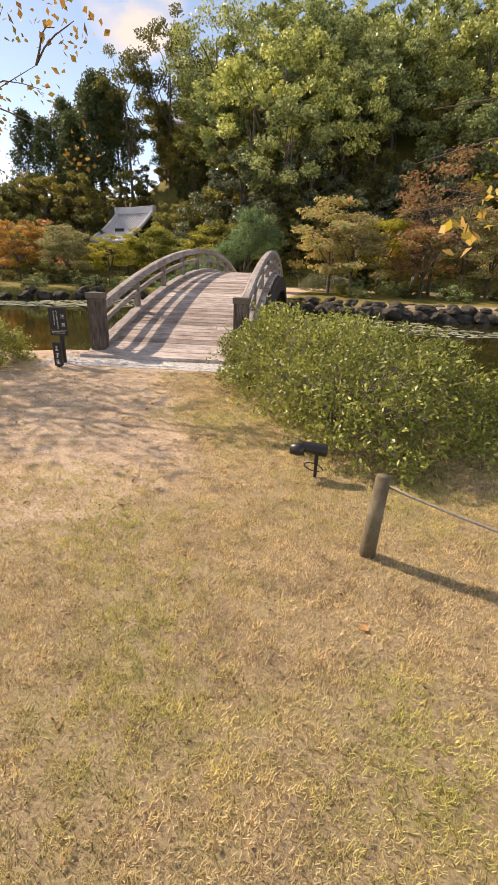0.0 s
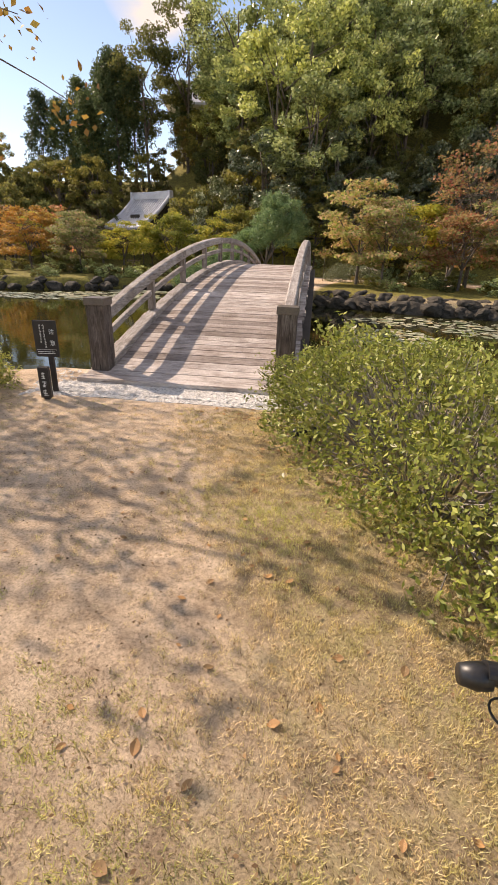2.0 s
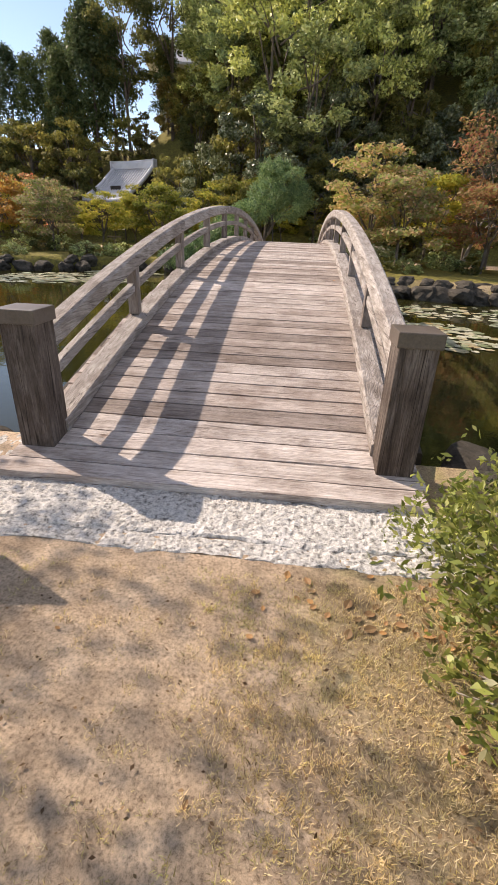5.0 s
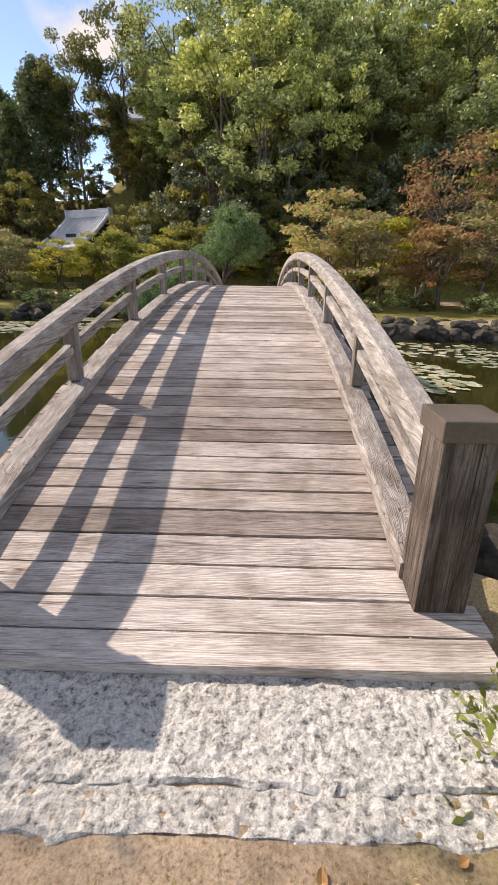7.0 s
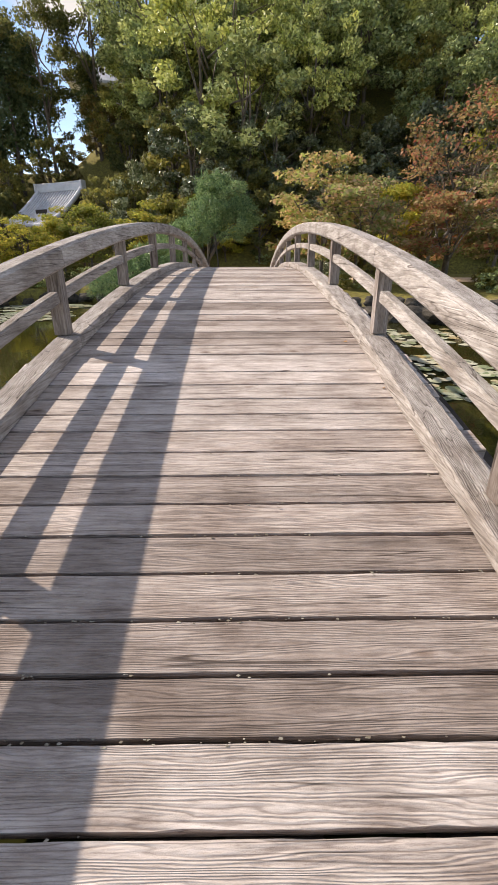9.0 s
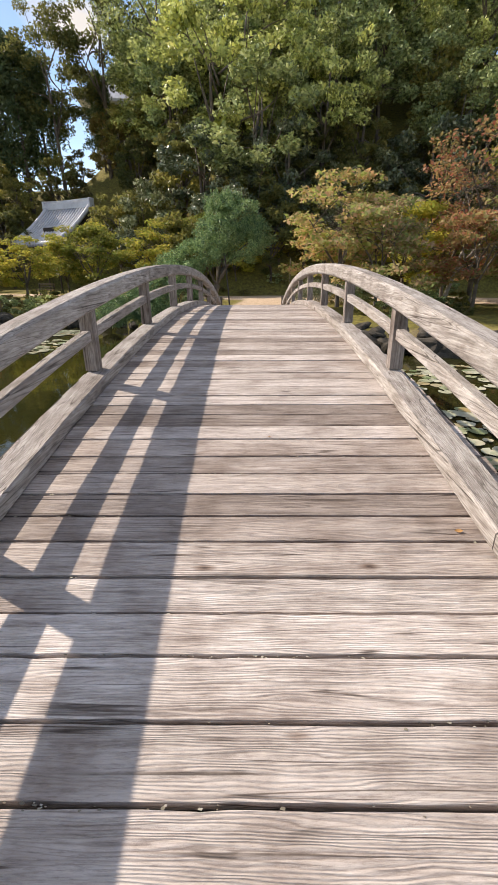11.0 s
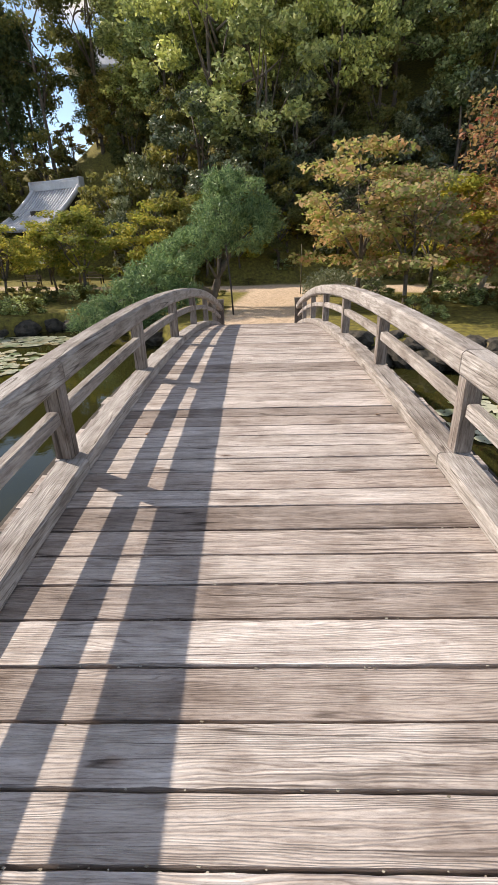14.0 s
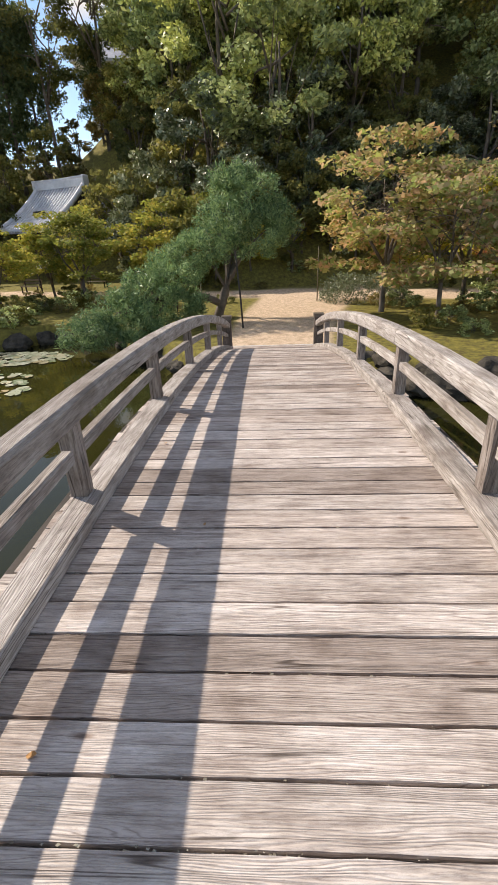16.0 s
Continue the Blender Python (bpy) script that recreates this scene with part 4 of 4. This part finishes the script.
# ---- granite threshold ----
def rough_slab(sx, sy, sz, seed, jag=0.03):
    bm = bmesh.new()
    nx, ny = 170, 26
    grid = [[None] * (ny + 1) for _ in range(nx + 1)]
    for i in range(nx + 1):
        for j in range(ny + 1):
            x, y = (i / nx - 0.5) * sx, (j / ny - 0.5) * sy
            rim = jag * noise.noise((x * 2.2, seed, 0)) + jag * 0.5 * noise.noise((x * 9, seed, 2))
            y += rim * (1 if j == 0 else 0.4 if j == 1 else 0)
            z = sz + 0.009 * noise.noise((x * 16, y * 16, seed)) + 0.01 * noise.noise((x * 34, y * 34, seed)) - 0.006 * abs(noise.noise((x * 6, y * 6, seed)))
            if j in (0, ny) or i in (0, nx):
                z -= 0.012
            grid[i][j] = bm.verts.new((x, y, z))
    for i in range(nx):
        for j in range(ny):
            bm.faces.new((grid[i][j], grid[i + 1][j], grid[i + 1][j + 1], grid[i][j + 1]))
    rim = [e for e in bm.edges if e.is_boundary]
    ext = bmesh.ops.extrude_edge_only(bm, edges=rim)
    for v in (g for g in ext["geom"] if isinstance(g, bmesh.types.BMVert)):
        v.co.z -= sz + 0.1
    bmesh.ops.recalc_face_normals(bm, faces=bm.faces)
    return bm


for y, at in ((-0.66, "near"), (SPAN + 0.72, "far")):
    solo("stone_threshold", mesh_of(rough_slab(3.3, 0.44, 0.1, 1.0), MAT_GRANITE), "rough pale granite slab at the foot of the bridge", "stone slab", "granite thresholds", m=pose(0.0, y, -0.16))
solo("stone_edging", mesh_of(rough_slab(3.2, 0.15, 0.06, 5.0, 0.05), MAT_GRANITE), "low broken granite edging sunk in the soil", "stone slab", m=pose(-0.05, -0.945, -0.133))
apron = mesh_of(rough_slab(0.7, 1.4, 0.09, 8.0, 0.05), MAT_GRANITE)
solo("stone_slab", apron, "flat granite slab beside the bridge post", "stone slab", m=pose(-1.62, -0.45, -0.17, 0, 0, 12))

# ---- sign, lamps, rope post ----
def notice():
    ob = thing("notice_sign", (-1.5, -0.93, -0.08), "black notice board with white writing on a stake", "sign", rz=8)
    piece("stake", mesh_of(box_bm(0.06, 0.04, 0.85, 0.005), MAT_SIGN), ob, pose(0.02, 0.025, 0.4))
    board = piece("board", mesh_of(box_bm(0.27, 0.02, 0.42, 0.004), MAT_SIGN), ob, pose(0, 0, 0.645))

    def text(body, x, z, size, n):
        curve = bpy.data.curves.new("writing", "FONT")
        curve.body, curve.size, curve.extrude, curve.align_x = body, size, 0.0008, "CENTER"
        made = new("writing_source", curve)
        data = bpy.data.meshes.new_from_object(made.evaluated_get(bpy.context.evaluated_depsgraph_get()))
        bpy.data.objects.remove(made)
        data.materials.clear()
        data.materials.append(MAT_WHITE)
        piece("lettering", data, board, pose(x, -0.0115, z, 90, 0, 0))

    for k, c in enumerate("注意"):
        text(c, 0.075, 0.06 - 0.13 * k, 0.065, k)
    bars = bmesh.new()
    r = np.random.default_rng(2)
    for col, (x, count) in enumerate(((-0.01, 9), (-0.055, 7))):
        for k in range(count):
            z = 0.16 - 0.031 * k
            for j in range(3):
                box_bm(0.02 * (0.5 + 0.5 * r.random()), 0.002, 0.004, 0, (x + 0.003 * r.normal(), -0.011, z - 0.008 * j), bars)
    box_bm(0.24, 0.002, 0.003, 0, (0, -0.011, -0.125), bars)
    for k in range(2):
        box_bm(0.2, 0.002, 0.006, 0, (-0.01, -0.011, -0.15 - 0.02 * k), bars)
    piece("writing", mesh_of(bars, MAT_WHITE), board)
    small = thing("name_post", (-1.42, -1.18, -0.08), "short black name post with white characters", "sign", rz=8)
    piece("board", mesh_of(box_bm(0.12, 0.06, 0.36, 0.006), MAT_SIGN), small, pose(0, -0.02, 0.2))
    marks = bmesh.new()
    for k in range(3):
        for j in range(4):
            box_bm(0.05 * (0.5 + 0.5 * r.random()), 0.002, 0.008, 0, (0.004 * r.normal(), -0.052, 0.31 - 0.1 * k - 0.019 * j), marks)
        box_bm(0.008, 0.002, 0.07, 0, (0.0, -0.052, 0.285 - 0.1 * k), marks)
    piece("writing", mesh_of(marks, MAT_WHITE), small)
    piece("foot", mesh_of(box_bm(0.06, 0.05, 0.12, 0.004), MAT_SIGN), small, pose(0, -0.02, 0.0))


notice()


def spotlight(at, rz, size=0.82):
    ob = thing("garden_spotlight", at, "black garden spotlight on a stake beside the bush", "lamp", "garden spotlights", rz=rz)
    ob.scale = (size, size, size)
    head = bmesh.new()
    bmesh.ops.create_cone(head, cap_ends=True, segments=20, radius1=0.05, radius2=0.06, depth=0.24)
    piece("head", mesh_of(head, MAT_BLACK, False), ob, pose(0.02, 0, 0.30, 0, 98, 0))
    visor = tubes([([(-0.07, 0, 0.29), (-0.13, 0, 0.283), (-0.2, 0, 0.285)], [0.06, 0.062, 0.046])], MAT_BLACK, 14)
    piece("visor", visor, ob)
    piece("bracket", mesh_of(box_bm(0.035, 0.05, 0.12, 0.006), MAT_BLACK), ob, pose(0.05, 0, 0.2))
    piece("stake", mesh_of(box_bm(0.03, 0.03, 0.3, 0.004), MAT_BLACK), ob, pose(0.05, 0, 0.06))
    cable = [(0.04 + 0.08 * math.cos(a) - 0.04 * a / 6, 0.08 * math.sin(a) - 0.06, 0.10 + 0.06 * math.sin(a * 0.5)) for a in np.linspace(0.2, 6.6, 18)]
    piece("cable", tubes([(cable, [0.006] * 18)], MAT_BLACK, 6), ob)


spotlight((2.36, -4.52, -0.09), 0)
spotlight((1.6, -2.1, -0.09), 20, 0.7)

post = thing("rope_post", (2.66, -5.5, -0.09), "weathered round wooden post carrying a rope", "post")
piece("log", tubes([([(0, 0, -0.1), (0.01, 0, 0.2), (0.03, 0.01, 0.5)], [0.045, 0.043, 0.04])], MAT_LOG, 12), post)
rope_pts = [(0.03 + 1.9 * t, 0.05 - 0.75 * t, 0.44 - 0.5 * t + 0.35 * t * t - 0.0) for t in np.linspace(0, 1, 12)]
piece("rope", tubes([(rope_pts, [0.008] * 12)], MAT_ROPE, 6), post)

# ---- rocks along the shores ----
def rock_mesh(seed):
    bm = bmesh.new()
    bmesh.ops.create_icosphere(bm, subdivisions=3, radius=1.0)
    for v in bm.verts:
        d = v.co.normalized()
        v.co = d * (1 + 0.35 * noise.noise(d * 1.3 + Vector((seed * 7.1, 0, 0))) + 0.14 * noise.noise(d * 3.4 + Vector((0, seed * 3.3, 0))))
        v.co.z *= 0.72
    return mesh_of(bm, MAT_ROCK)


ROCKS = [rock_mesh(i) for i in range(6)]
rr = np.random.default_rng(21)


def place_rock(x, y, z, size, label):
    ob = solo("rock", ROCKS[int(rr.integers(6))], label, "rock", "shore rocks", m=pose(x, y, z, rr.normal() * 12, rr.normal() * 12, rr.random() * 360))
    ob.scale = (size * (0.9 + 0.5 * rr.random()), size * (0.8 + 0.3 * rr.random()), size * (0.75 + 0.35 * rr.random()))


x = -26.0
while x < 30:
    if abs(x) > 1.6:
        y = along(FAR_SHORE, x)
        tall = x > 1
        place_rock(x, y - 0.05 + 0.1 * rr.normal(), WATER + 0.15, (0.5 if tall else 0.36) + 0.2 * rr.random(), "dark grey boulder edging the pond")
        if tall or rr.random() < 0.3:
            place_rock(x + 0.2, y + 0.25 + 0.1 * rr.normal(), WATER + 0.55, 0.36 + 0.15 * rr.random(), "dark grey boulder stacked in the pond bank")
    x += 0.55 + 0.25 * rr.random() if x > 0 else 0.75 + 0.4 * rr.random()
for x in (-7.5, -6.2, -4.6, -3.4, -2.3, 2.3, 3.2):
    place_rock(x, along(NEAR_SHORE, x) + 0.35, WATER + 0.35, 0.32, "dark grey boulder at the near water's edge")

# ---- lily pads ----
def pads(cx, cy, rx, ry, count, seed):
    r = np.random.default_rng(seed)
    verts, faces = [], []
    for _ in range(count):
        a, q = r.random() * 2 * math.pi, math.sqrt(r.random())
        x, y = cx + rx * q * math.cos(a), cy + ry * q * math.sin(a)
        rad, turn = 0.09 + 0.1 * r.random(), r.random() * 6.28
        base = len(verts)
        z = WATER + 0.012 + 0.02 * r.random()
        verts.append((x, y, z))
        for k in range(11):
            b = turn + 0.25 + (2 * math.pi - 0.5) * k / 10
            verts.append((x + rad * math.cos(b), y + rad * math.sin(b), z + 0.012 * r.random()))
        faces += [(base, base + 1 + k, base + 2 + k) for k in range(10)]
    return mesh_from(verts, faces, LEAF_PAD)


for cx, cy, rx, ry, n in ((-9.6, 23.2, 2.4, 1.0, 260), (-10.5, 19.5, 3.6, 2.2, 420), (-13.5, 17.5, 4, 1.5, 300), (6.4, 14.0, 3.2, 1.7, 170), (4.2, 9.6, 1.6, 2.0, 190), (9, 11.5, 2.5, 1.3, 120)):
    solo("lily_pads", pads(cx, cy, rx, ry, n, int(cx * 10) % 97), "pale green water lily pads floating on the pond", "water lilies", kind="stuff")

# ---- the tree that shades the lawn, and its twigs ----
def shade_tree():
    r = np.random.default_rng(77)
    ob = thing("cherry_tree", (-7.7, -2.1, -0.15), "half-bare tree with orange autumn leaves shading the lawn", "tree")
    runs = [limb(r, (0, 0, -0.2), (0.4, 0.2, 2.2), 0.17, 0.13, 0.05, 5)]
    tips = []
    ends = [(6.9, 0.1, 3.55), (2.2, 2.9, 4.3), (2.7, 3.5, 4.0), (1.5, 2.3, 4.7), (2.7, 2.5, 4.5), (1.7, 3.6, 4.4), (5.7, 0.7, 3.3), (5.3, 1.3, 3.6), (3.2, 2.2, 4.2), (1.2, 2.6, 5.0), (-1.2, -1.4, 4.6), (-1.5, 0.5, 4.9), (4.6, 1.6, 3.7), (2.6, 3.2, 3.6), (-0.5, -1.5, 5.2)]
    for e in ends:
        runs.append(limb(r, (0.4, 0.2, 2.1), e, 0.035, 0.003, 0.35, 9))
        spine = runs[-1][0]
        for j in range(16):
            s = spine[3 + j % 7]
            d = Vector(r.normal(size=3)) * 0.6 + Vector((0.25, 0, 0.1))
            runs.append(limb(r, tuple(s), tuple(s + d), 0.012, 0.004, 0.08, 4))
            tips.append(tuple(s + d))
    piece("trunk", tubes(runs, MAT_BARK, 6), ob)
    piece("foliage", leaves_mesh([leaf_cloud(tips, 30, 0.36, 0.08, r, 0.65)], LEAF_ORANGE), ob)
    ob = thing("persimmon_tree", (6.15, -4.45, -0.3), "slender tree with hanging golden autumn leaves", "tree")
    runs = [limb(r, (0, 0, -0.2), (-0.3, 0.1, 2.6), 0.09, 0.06, 0.05, 5)]
    tips = []
    for e in ((-3.35, -0.15, 2.3), (-3.3, -0.2, 2.55), (-3.35, -0.05, 2.05), (-3.1, 0.0, 2.2), (-1.5, 0.8, 3.2), (0.3, 0.5, 3.6), (-3.6, -0.3, 3.3)):
        runs.append(limb(r, (-0.3, 0.1, 2.4), e, 0.02, 0.003, 0.2, 7))
        for j in range(5):
            s = runs[-1 - j][0][5] if j == 0 else spine[4 + j % 3]
            spine = runs[-1][0] if j == 0 else spine
            d = Vector(r.normal(size=3)) * 0.2
            runs.append(limb(r, tuple(s), tuple(s + d), 0.006, 0.003, 0.03, 3))
            tips.append(tuple(s + d))
    piece("trunk", tubes(runs, MAT_BARK, 6), ob)
    piece("foliage", leaves_mesh([leaf_cloud(tips, 16, 0.16, 0.085, r, 0.7)], LEAF_GOLD), ob)


shade_tree()

# ---- grass and fallen leaves ----
def grass():
    """A dry lawn in small tufts with bare gaps between."""
    r = np.random.default_rng(31)
    n = 84000
    x, y = -4.4 + 9.6 * r.random(n), -8.5 + 7.7 * r.random(n)
    keep = np.array([0.1 + 0.9 * smooth01(0.66, 0.3, worn_at(a, b)[0] + 0.35 * noise.noise((a * 1.1, b * 1.1, 0))) for a, b in zip(x, y)]) > r.random(n)
    keep &= np.minimum(np.minimum(x + 4.4, 5.2 - x), y + 8.5) / 1.3 > r.random(n)
    keep &= y < np.interp(x, [p[0] for p in NEAR_SHORE], [p[1] for p in NEAR_SHORE]) - 0.1
    keep &= ~((np.abs(x) < 1.7) & (y > -1.12))
    x, y = x[keep], y[keep]
    base = -0.004 + np.array([ground_z(p, q) for p, q in zip(x, y)])
    per = 16
    x, y, z = np.repeat(x, per), np.repeat(y, per), np.repeat(base, per)
    n = len(x)
    a, tilt = r.random(n) * 6.283, 0.6 + 0.8 * r.random(n)
    x, y = x + 0.015 * r.normal(size=n), y + 0.015 * r.normal(size=n)
    h, w = 0.012 + 0.022 * r.random(n), 0.0014 + 0.0013 * r.random(n)
    dx, dy = np.cos(a), np.sin(a)
    root = np.stack([x, y, z], 1)
    side = np.stack([-dy * w, dx * w, 0 * w], 1)
    tip = root + np.stack([dx * h * np.sin(tilt), dy * h * np.sin(tilt), h * np.cos(tilt) + 0.006], 1)
    v = np.stack([root - side, root + side, tip], 1).reshape(-1, 3)
    solo("grass", leaves_mesh([v], GRASS, 3), "short dry straw-coloured lawn grass", "grass", kind="stuff")


grass()


def litter():
    """Small brown leaf scraps lying between the blades."""
    r = np.random.default_rng(33)
    n = 5200
    x, y = -3.4 + 7.6 * r.random(n), -8.2 + 6.9 * r.random(n)
    keep = (y < np.interp(x, [p[0] for p in NEAR_SHORE], [p[1] for p in NEAR_SHORE]) - 0.1) & ~((np.abs(x) < 1.7) & (y > -1.12))
    x, y = x[keep], y[keep]
    at = np.stack([x, y, 0.014 + np.array([ground_z(p, q) for p, q in zip(x, y)])], 1)
    solo("leaf_litter", leaves_mesh([leaf_cloud(at, 1, 0.004, 0.017, r, 0.6, 0.85)], LITTER), "small dry brown leaf scraps scattered on the lawn", "leaf litter", kind="stuff")


litter()


def fallen():
    r = np.random.default_rng(41)

    def curled(seed):
        q = np.random.default_rng(seed)
        verts, faces = [], []
        for i in range(6):
            t = i / 5 - 0.5
            w = 0.5 * math.cos(t * math.pi * 0.95) * 0.62 + 0.02
            for j, s in enumerate((-1, 0, 1)):
                verts.append((t, s * w, 0.03 + 0.3 * abs(s) * w + 0.2 * t * t * (1 + q.random())))
        for i in range(5):
            for j in range(2):
                a = i * 3 + j
                faces.append((a, a + 3, a + 4, a + 1))
        return mesh_from(verts, faces, LEAF_FALLEN)

    kinds = [curled(k) for k in range(4)]
    spots = [(0.35 + 1.0 * r.random(), -1.05 - 0.35 * r.random(), -0.085) for _ in range(26)]
    spots += [(-2.5 + 6.0 * r.random(), -7.5 + 6.2 * r.random(), -0.08) for _ in range(95)]
    spots += [(1.0 + 1.1 * r.random(), -1.2 - 3.8 * r.random(), -0.08) for _ in range(60)]
    spots += [(0.7 + 0.8 * r.random() ** 0.6, -1.0 - 0.5 * r.random(), -0.08) for _ in range(24)]
    spots += [(s * (0.9 + 0.25 * r.random()), y, deck_z(y) + 0.004) for s, y in ((1, 3.3), (1, 3.6), (1, 4.2), (-1, 6.9), (-0.45, 10.0), (1, 9.0), (-0.8, 8.7), (0.2, 5.1), (-1, 11.2), (1, 13.0))]
    for k, (x, y, z) in enumerate(spots):
        if y < -0.9:
            z = ground_z(x, y) + 0.006
        ob = solo("fallen_leaf", kinds[k % 4], "curled brown-orange fallen leaf", "leaf", "fallen leaves", m=pose(x, y, z, r.normal() * 10, r.normal() * 10, r.random() * 360))
        s = 0.026 + 0.036 * r.random() ** 1.6
        ob.scale = (s, s, s)


fallen()

# ---- deck planks ----
def plank_meshes():
    out = []
    for seed in range(6):
        bm = box_bm(2.86, 1.0, 0.055, 0.0)
        bmesh.ops.subdivide_edges(bm, edges=[e for e in bm.edges if abs((e.verts[0].co - e.verts[1].co).x) > 1], cuts=36)
        for v in bm.verts:
            v.co.y += (0.012 * noise.noise((v.co.x * 1.7, seed * 5.0, v.co.y))) * (1 if v.co.y > 0 else -1)
            ragged = 0.022 * noise.noise((v.co.x * 7.0, seed * 9.0, v.co.y * 4)) + 0.03 * max(0.0, noise.noise((v.co.x * 16.0, seed * 4.0, v.co.y * 4)))
            v.co.y -= ragged * (1 if v.co.y > 0 else -1) * (1 if v.co.z > 0 else 0.3)
            v.co.z += 0.0025 * noise.noise((v.co.x * 1.1, seed * 3.0, v.co.y * 2))
            v.co.x += 0.01 * noise.noise((seed, v.co.y * 3, 0)) if abs(v.co.x) > 1.4 else 0
        out.append(mesh_of(bm, MAT_DECK))
    return out


PLANKS = plank_meshes()
pr = np.random.default_rng(51)
y = -0.465
k = 0
GAPS = []
while y < SPAN + 0.45:
    wide = 0.187 * (0.9 + 0.24 * pr.random())
    if k == 0:
        wide = 0.19
    c = y + wide / 2
    ob = piece("plank", PLANKS[int(pr.integers(6))], bridge, pose(0.012 * pr.normal(), c, deck_z(c) + DOWN - 0.0275 + 0.002 * pr.normal(), deck_slope(c), 0, 0 if pr.random() < 0.5 else 180))
    if abs(ob.matrix_basis.to_euler().z) > 1:
        ob.matrix_basis = pose(0.012 * pr.normal(), c, deck_z(c) + DOWN - 0.0275, deck_slope(c), 0, 0) @ pose(0, 0, 0, 0, 0, 180)
    ob.scale = (1, wide - 0.013, 1)
    y += wide
    k += 1
    GAPS.append(y)


def grit():
    """Pale chips and dark crumbs caught in the joints between the planks."""
    r = np.random.default_rng(61)
    blocks = []
    for y in GAPS:
        if y > 13.5:
            break
        n = int(r.integers(10, 60))
        x = np.clip(r.normal(r.normal() * 0.7, 0.55, n), -1.08, 1.08)
        blocks.append(np.stack([x, y - 0.004 + 0.008 * r.normal(size=n), np.full(n, deck_z(y) - 0.003)], 1))
    at = np.concatenate(blocks)
    n = len(at)
    size = (0.002 + 0.0035 * r.random((n, 1)) ** 2)
    corners = []
    for k in range(4):
        a = k * 1.571 + 0.7 * r.random(n)
        corners.append(at + size * np.stack([1.7 * np.cos(a), np.sin(a), 0.5 * r.random(n)], 1))
    solo("joint_grit", leaves_mesh([np.stack(corners, 1).reshape(-1, 3)], GRIT), "pale wood chips and grit caught between the planks", "debris", kind="stuff")


grit()
